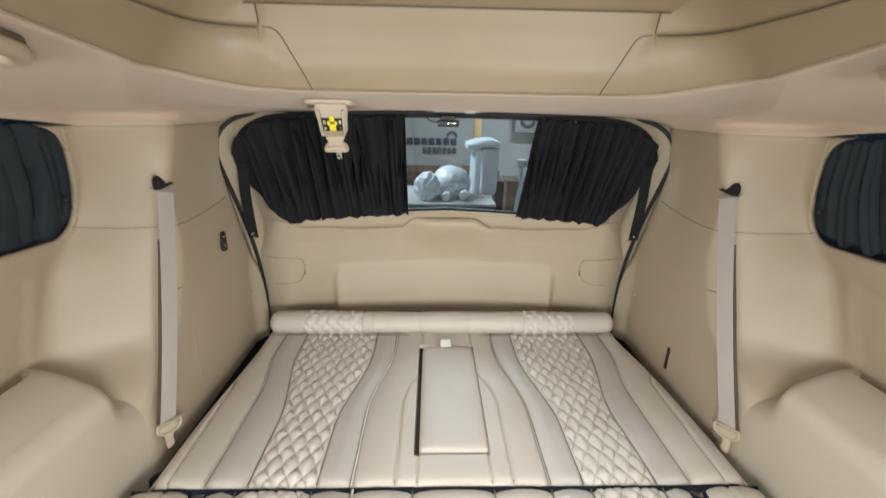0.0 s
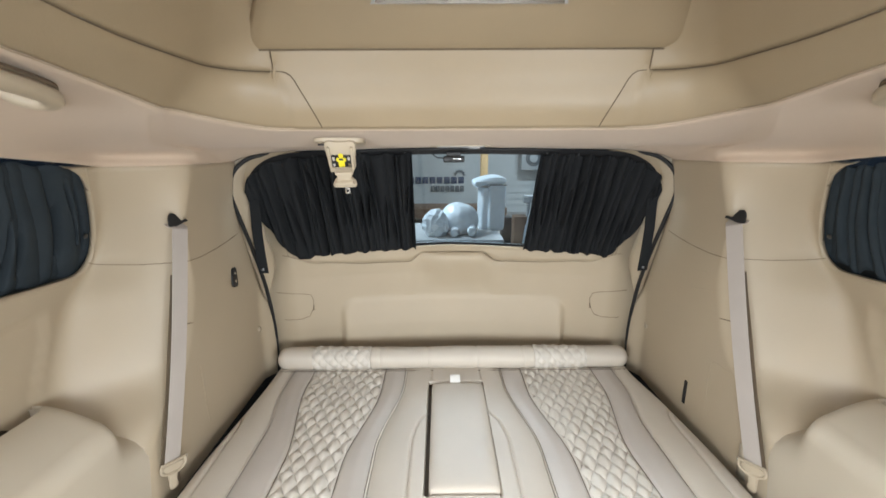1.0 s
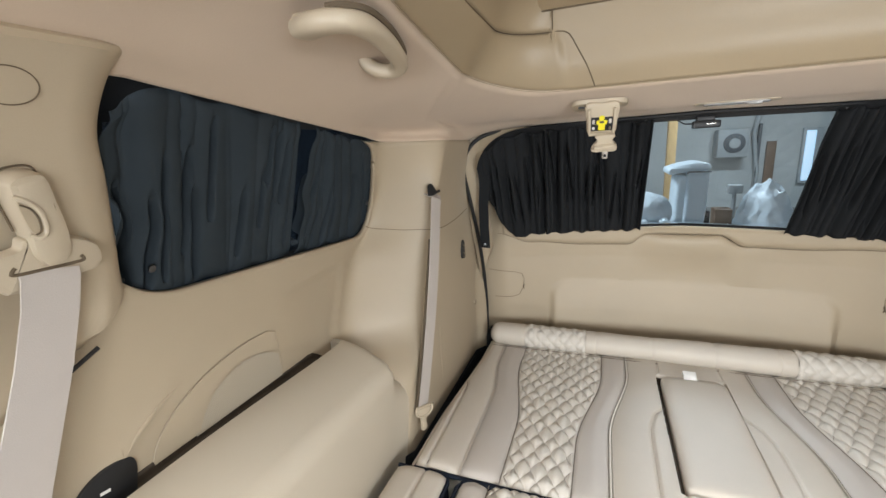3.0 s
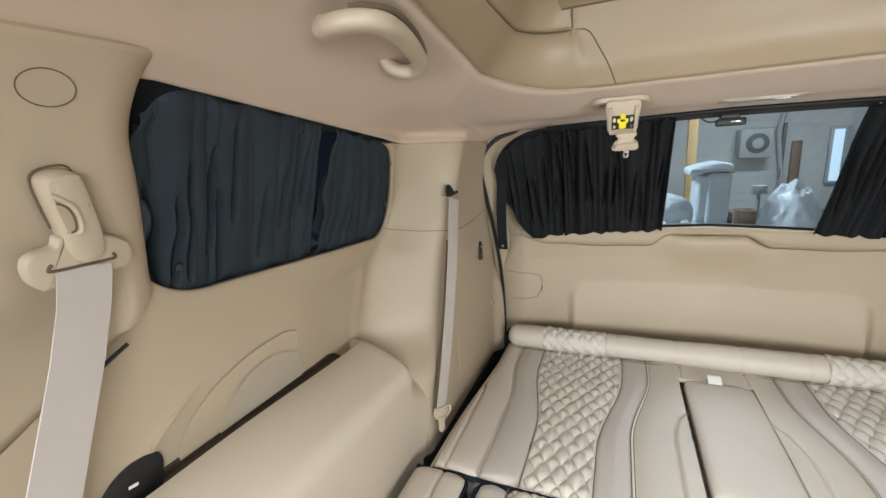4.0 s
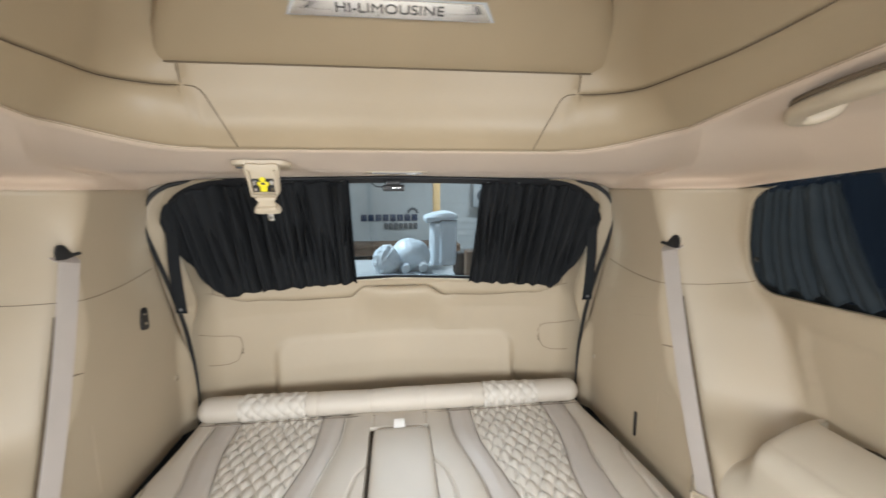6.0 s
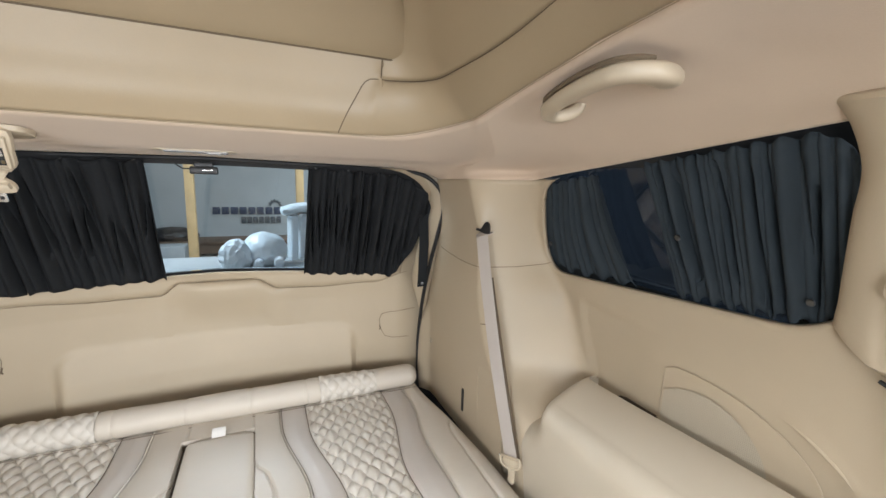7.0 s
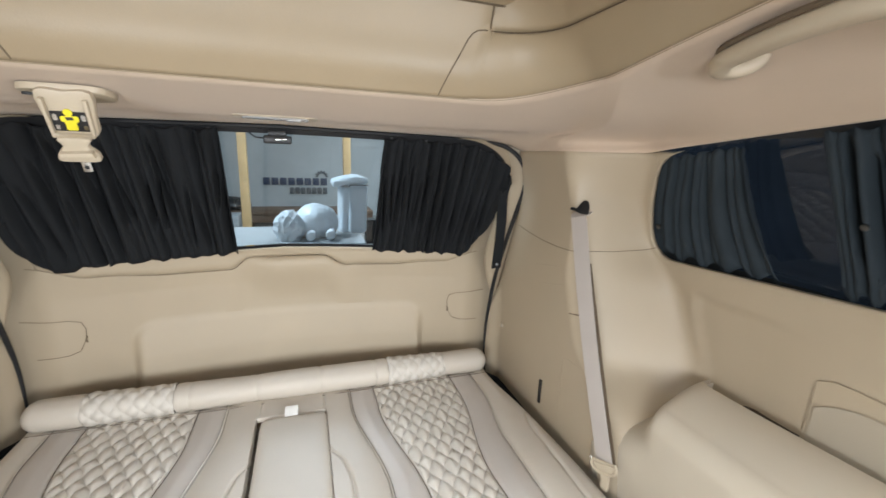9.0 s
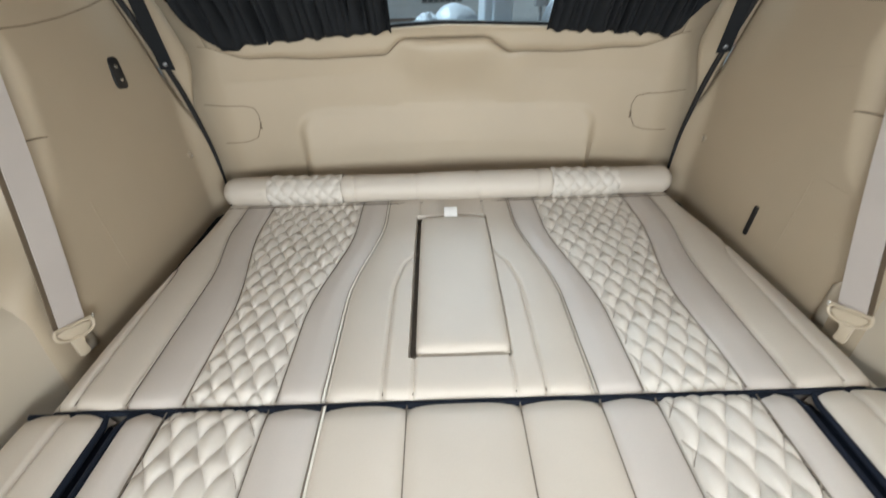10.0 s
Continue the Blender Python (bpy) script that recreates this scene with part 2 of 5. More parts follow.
def curved(pts, closed=True, k=5):
    """A smooth curve through points of two or three coordinates."""
    ps = [Vector(p) for p in pts]
    n = len(ps)
    out = []
    for i in range(n if closed else n - 1):
        if closed:
            a, b, c, d = ps[i - 1], ps[i], ps[(i + 1) % n], ps[(i + 2) % n]
        else:
            a, b, c, d = ps[max(i - 1, 0)], ps[i], ps[i + 1], ps[min(i + 2, n - 1)]
        for j in range(k):
            g = j / k
            out.append(0.5 * (2 * b + (c - a) * g + (2 * a - 5 * b + 4 * c - d) * g * g + (3 * b - a - 3 * c + d) * g ** 3))
    return [tuple(p) for p in out] + ([] if closed else [tuple(ps[-1])])


def rounded(w, h, r, n=7):
    out = []
    for cx, cy, a0 in ((w / 2 - r, h / 2 - r, 0), (-w / 2 + r, h / 2 - r, 90), (-w / 2 + r, -h / 2 + r, 180), (w / 2 - r, -h / 2 + r, 270)):
        out += [(cx + r * math.cos(radians(a0 + 90 * k / n)), cy + r * math.sin(radians(a0 + 90 * k / n))) for k in range(n + 1)]
    return out


def frame_at(place, normal, up=(0, 0, 1)):
    """A matrix whose local z is the normal and whose local y leans to up."""
    z = Vector(normal).normalized()
    y = Vector(up)
    y = (y - z * y.dot(z)).normalized()
    m = Matrix((y.cross(z), y, z)).transposed().to_4x4()
    m.translation = place
    return m


def mirrored(bm):
    for v in bm.verts:
        v.co.x = -v.co.x
    bmesh.ops.reverse_faces(bm, faces=bm.faces)
    return bm


def finish(name, bm, mat):
    me = bpy.data.meshes.new(name)
    bm.to_mesh(me)
    bm.free()
    me.materials.append(mat)
    me.polygons.foreach_set("use_smooth", [True] * len(me.polygons))
    me.set_sharp_from_angle(angle=radians(38))
    return new(name, me)


def part(name, bm, mat, parent, label=""):
    ob = finish(name, bm, mat)
    ob.parent = parent
    if label:
        ob["label"] = label
    return ob


def thing(name, label, category, group="", kind="", at=(0, 0, 0)):
    ob = new(name)
    ob.empty_display_size = 0.02
    return tagged(ob, label, category, group, kind)


def thicken(ob, metres):
    m = ob.modifiers.new("thickness", "SOLIDIFY")
    m.thickness, m.offset, m.use_rim = metres, -1, True
    return ob


def side(bm, sx):
    """Right-hand parts are built as they are, left-hand ones are mirrored."""
    return mirrored(bm) if sx < 0 else bm


# ---- van shell: shapes ----
def wall_base(z):
    return flowing(z, (0, 0.80), (0.35, 0.845), (0.76, 0.875), (0.90, 0.866), (1.0, 0.832), (1.2, 0.752), (1.26, 0.70))


def pillar_base(z):
    return flowing(z, (0, 0.74), (0.40, 0.698), (0.55, 0.697), (0.78, 0.688), (1.0, 0.680), (1.14, 0.655), (1.2, 0.63))


def wall_x(y, z):
    y0 = 1.24 + 0.09 * ss(0.50, 0.66, z) + 0.205 * ss(0.45, 0.98, z) - 0.06 * ss(1.0, 1.16, z)
    y1 = 1.39 + 0.11 * ss(0.50, 0.66, z) + 0.105 * ss(0.45, 0.95, z) + 0.03 * ss(0.98, 1.12, z)
    soft = ss(0.55, 0.70, z) * (1 - ss(0.82, 0.93, z))
    s = ss(y0 - 0.05 * soft, y1 + 0.03 * soft, y)
    x = wall_base(z) * (1 - s) + pillar_base(z) * s
    # soft flute beside the pillar
    x += 0.007 * math.exp(-(((y - (y0 - 0.04)) / 0.04) ** 2)) * ss(0.5, 0.75, z) * (1 - ss(0.80, 0.92, z))
    # raised line sweeping down ahead of the grille
    if 0.74 < y < 1.06 and 0.6 < z < 0.86:
        d = z - (0.822 - 0.165 * (max(0, 1.03 - y) / 0.25) ** 1.5)
        x -= 0.004 * math.exp(-((d / 0.010) ** 2)) * ss(0.98, 0.88, y)
    # shallow pressed field behind the wheel arch
    if 1.1 < y < 1.5 and 0.6 < z < 0.9:
        x += 0.008 * ss(0, 0.012, 1.355 + 0.045 * ss(0.68, 0.80, z) - y) * ss(0, 0.016, 0.846 - z) * ss(1.15, 1.30, y)
    return x - 0.032 * ss(1.965, 2.02, y) * (1 - ss(0.6, 0.75, z))


def eaves_z(y):
    """Height at which side trim meets the headliner."""
    return lut(y, (-2, 1.22), (0.88, 1.207), (1.42, 1.148), (1.5, 1.137), (1.9, 1.135))


def glass_y(x, z):
    return 2.10 - 0.25 * x * x - 0.55 * (z - 0.82)


def rear_top(x):
    a = abs(x)
    if a < 0.47:
        return 1.163 - 0.012 * (a / 0.47) ** 2
    return 1.02 + 0.131 * math.sqrt(max(0, 1 - ((a - 0.47) / 0.172) ** 2))


def rear_bottom(x):
    a = abs(x)
    return 0.820 - 0.018 * a / 0.5 if a < 0.5 else 0.802 + 0.218 * min(1, max(0, a - 0.548) / 0.092) ** 1.6


def seal_curve(n=60):
    """The tailgate opening's edge, right half, from the bed up to the middle."""
    raw = [(0.672, 2.015, 0.28), (0.668, 2.018, 0.45), (0.668, 2.012, 0.56), (0.668, 1.978, 0.70), (0.672, 1.925, 0.84), (0.679, 1.875, 0.96), (0.683, 1.846, 1.04), (0.668, 1.846, 1.102), (0.620, 1.864, 1.145), (0.54, 1.878, 1.157), (0.35, 1.888, 1.163), (0.0, 1.895, 1.170)]
    pts = [Vector(p) for p in raw]
    out = []
    for i in range(len(pts) - 1):
        a, b, c, d = pts[max(i - 1, 0)], pts[i], pts[i + 1], pts[min(i + 2, len(pts) - 1)]
        for k in range(6):
            t = k / 6
            out.append(0.5 * (2 * b + (c - a) * t + (2 * a - 5 * b + 4 * c - d) * t * t + (3 * b - a - 3 * c + d) * t ** 3))
    return out + [pts[-1]]


# ---- side walls ----
WIN_A, WIN_B = 0.845, 1.532


def wall_columns():
    cols = [(-1.9 + 2.3 * k / 14, None) for k in range(14)]
    cols += [(0.4 + 0.44 * k / 14, None) for k in range(15)]
    cols += [(WIN_A - 0.001, None)]
    n = 70
    for k in range(n + 1):
        e = 0.5 - 0.5 * math.cos(math.pi * k / n)
        q = WIN_A + (WIN_B - WIN_A) * e
        zb = 0.926 - 0.034 * (q - 0.9) / 0.6
        for gap, r in ((q - WIN_A, 0.130), (WIN_B - q, 0.062)):
            if gap < r:
                zb += r - math.sqrt(max(0, r * r - (r - gap) ** 2))
        cols.append((q, zb))
    cols += [(WIN_B + 0.001, None)]
    cols += [(WIN_B + 0.004 + (2.045 - WIN_B) * (k / 50) ** 1.15, None) for k in range(51)]
    return cols


def lean(z):
    """How far the window's rear edge has begun to rake forward."""
    d = z - 0.89
    return 0 if d < 0 else (d * d / 0.36 if d < 0.18 else d - 0.09)


def shear(q, z):
    return q - 0.42 * lean(z) * ss(1.15, 1.45, q) * (1 - ss(1.58, 1.75, q))


def side_wall(sx):
    cols = wall_columns()
    rear_corner = [c for c in cols if c[1] is not None][-1][1]
    front_corner = [c for c in cols if c[1] is not None][0][1]

    def settle(q, z):
        y = shear(q, z)
        # the panel ends on the line of the tailgate seal
        rear = lut(z, (0.45, 2.022), (0.56, 2.015), (0.70, 1.980), (0.84, 1.925), (0.96, 1.875), (1.04, 1.848), (1.2, 1.848))
        y = y if y < 1.62 else 1.62 + (y - 1.62) * (rear - 1.62) / (2.045 - 1.62)
        return wall_x(y, z), y, z

    def split(q, zb):
        return zb if zb is not None else (front_corner if q < 1.2 else rear_corner)

    def lower(u, v):
        q, zb = cols[round(u * (len(cols) - 1))]
        return settle(q, split(q, zb) * v)

    bm = sheet(len(cols), 100, lower, towards=(0, 1.0, 0.8))
    for run in ([c for c in cols if c[1] is None and c[0] < 1.2], [c for c in cols if c[1] is None and c[0] > 1.2]):
        def upper(u, v):
            q, zb = run[round(u * (len(run) - 1))]
            a = split(q, zb)
            return settle(q, a + (eaves_z(q) - a) * v)

        b2 = sheet(len(run), 16, upper, towards=(0, 1.0, 0.8))
        me = bpy.data.meshes.new("joined")
        b2.to_mesh(me)
        b2.free()
        bm.from_mesh(me)
        bpy.data.meshes.remove(me)
    # rounded upper corner of the window
    run2 = [c[0] for c in cols if c[1] is not None and c[0] > WIN_B - 0.05]

    def fillet(u, v):
        q = run2[round(u * (len(run2) - 1))]
        gap = min(0.05, WIN_B - q)
        a = eaves_z(q) - (0.05 - math.sqrt(max(0, 0.05 ** 2 - (0.05 - gap) ** 2)))
        return settle(q, a + (eaves_z(q) - a) * v)

    b2 = sheet(len(run2), 6, fillet, towards=(0, 1.0, 0.8))
    me = bpy.data.meshes.new("joined")
    b2.to_mesh(me)
    b2.free()
    bm.from_mesh(me)
    bpy.data.meshes.remove(me)
    bmesh.ops.remove_doubles(bm, verts=bm.verts, dist=0.0002)
    # the sliding door's opening lies ahead of the seats
    drop = [f for f in bm.faces if -0.65 < f.calc_center_median().y < 0.36 and f.calc_center_median().z > 0.3 and f.calc_center_median().x > 0]
    bmesh.ops.delete(bm, geom=drop, context="FACES")
    ob = finish("wall_right" if sx > 0 else "wall_left", side(bm, sx), TRIM)
    tagged(ob, "beige moulded side trim panel with a curved rear pillar", "wall", kind="structure")
    return thicken(ob, 0.012)


for sx in (-1, 1):
    side_wall(sx)


# ---- headliner, leather cove and raised roof: one set of U-shaped contour lines ----
def u_line(a, b, r, z_side, z_rear, y_front=-1.9):
    """A contour as fn(s): up one side, round the corner, half across the rear. a, z_side are functions of y."""

    def place(s):
        if s < 0.5:
            y = -1.9 + 3.05 * (s / 0.4) if s < 0.4 else 1.15 + (b - r - 1.15) * (s - 0.4) / 0.1
            return Vector((a(y), y, z_side(y)))
        if s < 0.68:
            t = (s - 0.5) / 0.18
            g = t * math.pi / 2
            aa = a(b - r)
            e = ss(0, 1, t)
            return Vector((aa - r * (1 - math.cos(g)), b - r + r * math.sin(g), z_side(b - r) * (1 - e) + z_rear(aa - r) * e))
        aa = a(b - r) - r
        x = aa * (1 - (s - 0.68) / 0.32)
        return Vector((x, b, z_rear(x)))

    return place


def seal_top(s):
    """The headliner's outer edge: side eaves, pillar head, top of the tailgate opening."""
    if s < 0.5:
        y = -1.9 + 3.05 * (s / 0.4) if s < 0.4 else 1.15 + (1.76 - 1.15) * (s - 0.4) / 0.1
        z = eaves_z(y)
        return Vector((wall_x(y, z), y, z))
    t = (s - 0.5) / 0.5
    pts = [Vector((wall_x(1.76, 1.135), 1.76, 1.135)), Vector((0.660, 1.835, 1.134)), Vector((0.62, 1.862, 1.151)), Vector((0.54, 1.876, 1.162)), Vector((0.35, 1.886, 1.168)), Vector((0.0, 1.893, 1.175))]
    k = min(len(pts) - 2, int(t * (len(pts) - 1)))
    g = t * (len(pts) - 1) - k
    a, b, c, d = pts[max(k - 1, 0)], pts[k], pts[k + 1], pts[min(k + 2, len(pts) - 1)]
    return 0.5 * (2 * b + (c - a) * g + (2 * a - 5 * b + 4 * c - d) * g * g + (3 * b - a - 3 * c + d) * g ** 3)


LOW = u_line(lambda y: 0.497 - 0.05 * ss(1.15, 0.6, y), 1.452, 0.15, lambda y: lut(y, (0.8, 1.290), (1.0, 1.285), (1.12, 1.271), (1.3, 1.240)), lambda x: 1.212)
UPP = u_line(lambda y: 0.447 - 0.06 * ss(1.15, 0.6, y), 1.426, 0.09, lambda y: 1.314 + 0.016 * ss(1.22, 0.9, y), lambda x: 1.316)
MID = u_line(lambda y: 0.635, 1.66, 0.11, lambda y: lut(y, (0.9, 1.272), (1.2, 1.247), (1.46, 1.19)), lambda x: 1.179)
ROOF1 = u_line(lambda y: 0.41, 1.4105, 0.10, lambda y: 1.372, lambda x: 1.385)
ROOF2 = u_line(lambda y: 0.33, 1.30, 0.14, lambda y: 1.462, lambda x: 1.495)
ROOF3 = u_line(lambda y: 0.02, 0.9, 0.01, lambda y: 1.515, lambda x: 1.515)


HEAD1 = u_line(lambda y: wall_x(y, eaves_z(y)) - lut(y, (1.3, 0.030), (1.5, 0.006)), 1.80, 0.10, lambda y: eaves_z(y) + lut(y, (1.3, 0.020), (1.5, 0.030)), lambda x: 1.179)


def blend(lines, s, v):
    """A smooth run across contour lines."""
    n = len(lines) - 1
    k = min(n - 1, int(v * n))
    g = v * n - k
    p = [ln(s) for ln in (lines[max(k - 1, 0)], lines[k], lines[k + 1], lines[min(k + 2, n)])]
    a, b, c, d = p
    if k == 0:
        a = 2 * b - c
    if k == n - 1:
        d = 2 * c - b
    return 0.5 * (2 * b + (c - a) * g + (2 * a - 5 * b + 4 * c - d) * g * g + (3 * b - a - 3 * c + d) * g ** 3)


def across(fn, nu, nv, towards=(0, 0.9, 0.6)):
    """Both halves of a U-shaped band as one sheet."""

    def place(u, v):
        s = 1 - abs(2 * u - 1)
        p = fn(s, v)
        return (-p.x if u < 0.5 else p.x, p.y, p.z)

    return sheet(nu, nv, place, towards=towards)


def head_fn(s, v):
    return blend((seal_top, HEAD1, MID, LOW), s, v)


ceiling = finish("ceiling", across(head_fn, 901, 21), FABRIC)
tagged(ceiling, "pinkish beige fabric headliner round the raised roof", "ceiling", kind="structure")
thicken(ceiling, 0.01)


def cove_at(s, g):
    """The padded band: g runs from its lower seam (0) to its upper seam (1) and on past it."""
    p = LOW(s).lerp(UPP(s), g)
    out = (p - Vector((0, min(p.y, 0.7), p.z))).normalized()
    w = min(1, max(0, g))
    bulge = 0.016 * (1 - abs(2 * w - 1) ** 2.4) - 0.003 * (g < 0.02) - 0.003 * (g > 0.98)
    mid = ss(0.678, 0.70, s)
    return p - out * (bulge * (1 - mid) + mid * 0.009 * math.sin(math.pi * w ** 0.7) ** 2)


def cove_fn(s, v):
    # the middle piece runs on up to the end panel
    return cove_at(s, v * (1 + 0.42 * ss(0.676, 0.684, s)))


cove = finish("roof_cove_trim", across(cove_fn, 301, 25), TAN)
tagged(cove, "padded tan leather band round the raised roof", "roof trim", kind="structure")
thicken(cove, 0.008)


def roof_fn(s, v):
    p = blend((UPP, ROOF1, ROOF2, ROOF3), s, v)
    return p + Vector((0, 0.005 * ss(0.676, 0.684, s) * (1 - ss(0.25, 0.33, v)), 0))


roof = finish("raised_roof_ceiling", across(roof_fn, 201, 25, (0, 0.8, 0.9)), TAN)
tagged(roof, "tan leather lining of the raised roof", "ceiling", kind="structure")
thicken(roof, 0.01)


# Dark joint lines; also paints the shade lines by grip, belt and roof panel
SEAM = material("shadowed_seam", (0.13, 0.095, 0.06), 0.9, vary=0.1, bump=0)


def strip(line, sx, s1, r, mat, name, label):
    pts = []
    for k in range(91):
        p = line(0.05 + (s1 - 0.05) * k / 90)
        pts.append((sx * p.x, p.y - 0.001, p.z - 0.001))
    return part(name, tube_along(pts, r, 6), mat, cove, label)


for sx in (-1, 1):
    strip(UPP, sx, 0.68, 0.0010, SEAM, "upper_seam", "dark sewn seam")
    strip(LOW, sx, 1.0, 0.0006, TAN, "lower_welt", "tan welt")
for sx in (-1, 1):
    # sewn joint between the corner piece and the middle piece of the band
    pts = [(sx * 0.3555, 1.4255 - 0.22 * (z - 1.316), z) for z in (1.352, 1.345, 1.338, 1.330, 1.322)]
    path = [(0.354, 1.3155), (0.345, 1.3150), (0.334, 1.3135), (0.325, 1.308), (0.319, 1.299), (0.311, 1.281), (0.296, 1.250), (0.281, 1.220), (0.2775, 1.2125)]
    for (xa, za), (xb, zb) in zip(path, path[1:]):
        for k in range(5):
            x, z = xa + (xb - xa) * k / 5, za + (zb - za) * k / 5
            v = min(1, (z - 1.212) / 0.104)
            p = cove_at(1 - 0.32 * x / (0.347 + 0.010 * v), v)
            pts.append((sx * p.x, p.y - 0.0004, p.z))
    part("cove_seam", tube_along(pts, 0.0011, 6), SEAM, cove)

# ---- floor, front bulkhead ----
floor = finish("floor", block(-0.84, 0.84, -1.95, 2.1, -0.06, 0.0, 0.0), CARPET)
tagged(floor, "dark carpeted van floor", "floor", kind="structure")
bulk = finish("wall_front", block(-0.86, 0.86, -2.02, -1.98, 0.0, 0.72, 0.004), TRIM)
tagged(bulk, "beige lower dashboard wall", "wall", kind="structure")
top = finish("windscreen_header", block(-0.86, 0.86, -2.02, -1.98, 1.36, 1.52, 0.004), TRIM)
tagged(top, "beige header over the windscreen", "wall", kind="structure")


# ---- front pillar covers with belt guides ----
def pillar_cover(sx):
    t = thing("pillar_cover", "beige moulded pillar cover beside the side window", "pillar trim", group="pillar covers", kind="structure")

    def place(u, v):
        y = 0.40 + 0.493 * u
        lowz = lut(y, (0.40, 0.66), (0.72, 0.825), (0.802, 0.866), (0.86, 0.896), (0.893, 0.945))
        z = lowz + (1.240 - lowz) * v
        y += (flowing(z, (0.89, 0.862), (0.94, 0.884), (0.99, 0.878), (1.10, 0.864), (1.153, 0.855), (1.20, 0.862), (1.24, 0.878)) + (0.015 if sx > 0 else 0) - 0.893) * ss(0.6, 1.0, u)
        rise = 0.034 * math.sqrt(max(0, 1 - (1 - min(1, (1 - u) / 0.10)) ** 2))
        # sunk field behind the webbing, with a rim along the window
        rise -= 0.014 * ss(0.850, 0.828, y) * ss(1.005, 0.93, z)
        rise *= 0.25 + 0.75 * ss(0, 0.05, v) * ss(0, 0.05, 1 - v)
        return wall_x(min(y, 1.2), min(z, 1.26)) - rise + 0.004, y, z

    part("cover", side(sheet(90, 60, place, towards=(0, 0.7, 1.0)), sx), TRIM, t)
    thicken(t.children[0], 0.003)
    # round blanking cap near the top
    c = Vector((sx * (wall_x(0.775, 1.185) - 0.031), 0.770, 1.185))
    n = Vector((-sx, -0.05, -0.46)).normalized()
    m = frame_at(c, n)
    ring = [m @ Vector((0.021 * math.cos(a), 0.0165 * math.sin(a), 0.0012)) for a in (2 * math.pi * k / 40 for k in range(41))]
    part("cap_joint", tube_along(ring, 0.0006, 5, caps=False), SEAM, t)
    return t


for sx in (-1, 1):
    pillar_cover(sx)


# ---- tailgate ----
def trim_y(x, z):
    """Inner face of the tailgate trim."""
    base = 2.135 - 0.25 * x * x + 0.035 * ss(0.58, 0.70, abs(x))
    return base - 0.10 * max(0, z - 0.70) - 0.42 * max(0, z - 0.80) + 0.05 * max(0, 0.5 - z)


def tailgate():
    t = thing("tailgate", "closed van tailgate with beige trim and a curtained window", "tailgate")

    def lower(u, v):
        px = -0.73 + 1.46 * u
        pz = 0.30 + (rear_bottom(min(abs(px), 0.640)) - 0.30) * v
        y = trim_y(px, pz)
        # pressed recess in the lower panel
        qx, qz = max(0, abs(px - 0.005) - 0.37), max(0, pz - 0.545)
        return px, y - (0.003 + 0.034 * min(1.3, max(0, 0.61 - pz) / 0.19)) * ss(0.072, 0.042, math.hypot(qx, qz)), pz

    panel = part("trim_panel", sheet(190, 90, lower, towards=(0, 0.6, 0.9)), TRIM, t, "beige moulded tailgate lining")
    thicken(panel, 0.008)

    def upper(u, v):
        a = math.pi * u
        x = 0.640 * math.cos(a)
        z = rear_top(x)
        d = (Vector((x, z)) - Vector((0, 0.85))).normalized() * 0.07 * v
        return x + d.x, min(trim_y(x, z), glass_y(x, z) + 0.004) + 0.004 + 0.03 * v, z + d.y

    thicken(part("window_surround", sheet(140, 6, upper, towards=(0, 0.6, 0.9)), TRIM, t, "beige surround of the rear window"), 0.006)

    # glazing
    def pane(u, v):
        x = -0.65 + 1.30 * u
        zb, zt = rear_bottom(x) - 0.01, rear_top(x) + 0.008
        z = zb + (zt - zb) * v
        return x, glass_y(x, z) + 0.012, z

    glass = part("window_pane", sheet(60, 20, pane, towards=(0, 0.6, 0.9)), GLASS, t, "blue-tinted rear window glass")
    glass.visible_shadow = False
    thicken(glass, 0.004)
    # black band round the glass
    for fn in (rear_top, rear_bottom):
        def band(u, v):
            x = -0.640 + 1.274 * u
            z = fn(x) + (0.010 - 0.020 * v if fn is rear_top else -0.008 + 0.016 * v)
            return x, glass_y(x, z) + 0.002, z
        part("glass_border", sheet(90, 3, band, towards=(0, 0.6, 0.9)), RUBBER, t, "black border of the glass")

    # window ledge with the finger pull
    def ledge_z(x):
        return 0.745 + 0.012 * ss(0.32, 0.48, abs(x)) + 0.038 * ss(0.50, 0.62, abs(x)) + 0.040 * ss(-0.165, -0.105, x) * (1 - ss(0.105, 0.185, x))

    def ledge(u, v):
        x = -0.60 + 1.20 * u
        z0, z1 = ledge_z(x), rear_bottom(x) - 0.002
        z = z0 + (z1 - z0) * v
        proud = 0.026 * math.sqrt(max(0, 1 - (1 - min(1, v / 0.45)) ** 2)) * ss(0.0, 0.08, u) * ss(1.0, 0.92, u) + 0.002
        return x, min(trim_y(x, z), glass_y(x, z) + 0.03) - proud, z

    thicken(part("window_ledge", sheet(110, 14, ledge, towards=(0, 0.6, 0.9)), TRIM, t, "beige ledge under the window"), 0.006)
    line = []
    for k in range(101):
        x = -0.62 + 1.24 * k / 100
        z = ledge_z(x) - 0.001
        line.append((x, trim_y(x, z) - 0.001, z))
    part("ledge_joint", tube_along(line, 0.0007, 6), SEAM, t)

    def scoop(u, v):
        # a sloping shelf below the ledge line that flows out into the panel
        x = -0.190 + 0.46 * u
        ends = ss(0.05, 0.36, u) * ss(0.98, 0.50, u)
        if v < 0.45:
            g = v / 0.45 * math.pi / 2
            drop, proud = 0.030 * (1 - math.cos(g)), 0.002 + 0.026 * math.sin(g)
        else:
            g = (v - 0.45) / 0.55
            drop, proud = 0.030 + 0.12 * g, 0.028 * (1 - g * g * (3 - 2 * g))
        z = ledge_z(x) - 0.0005 - drop
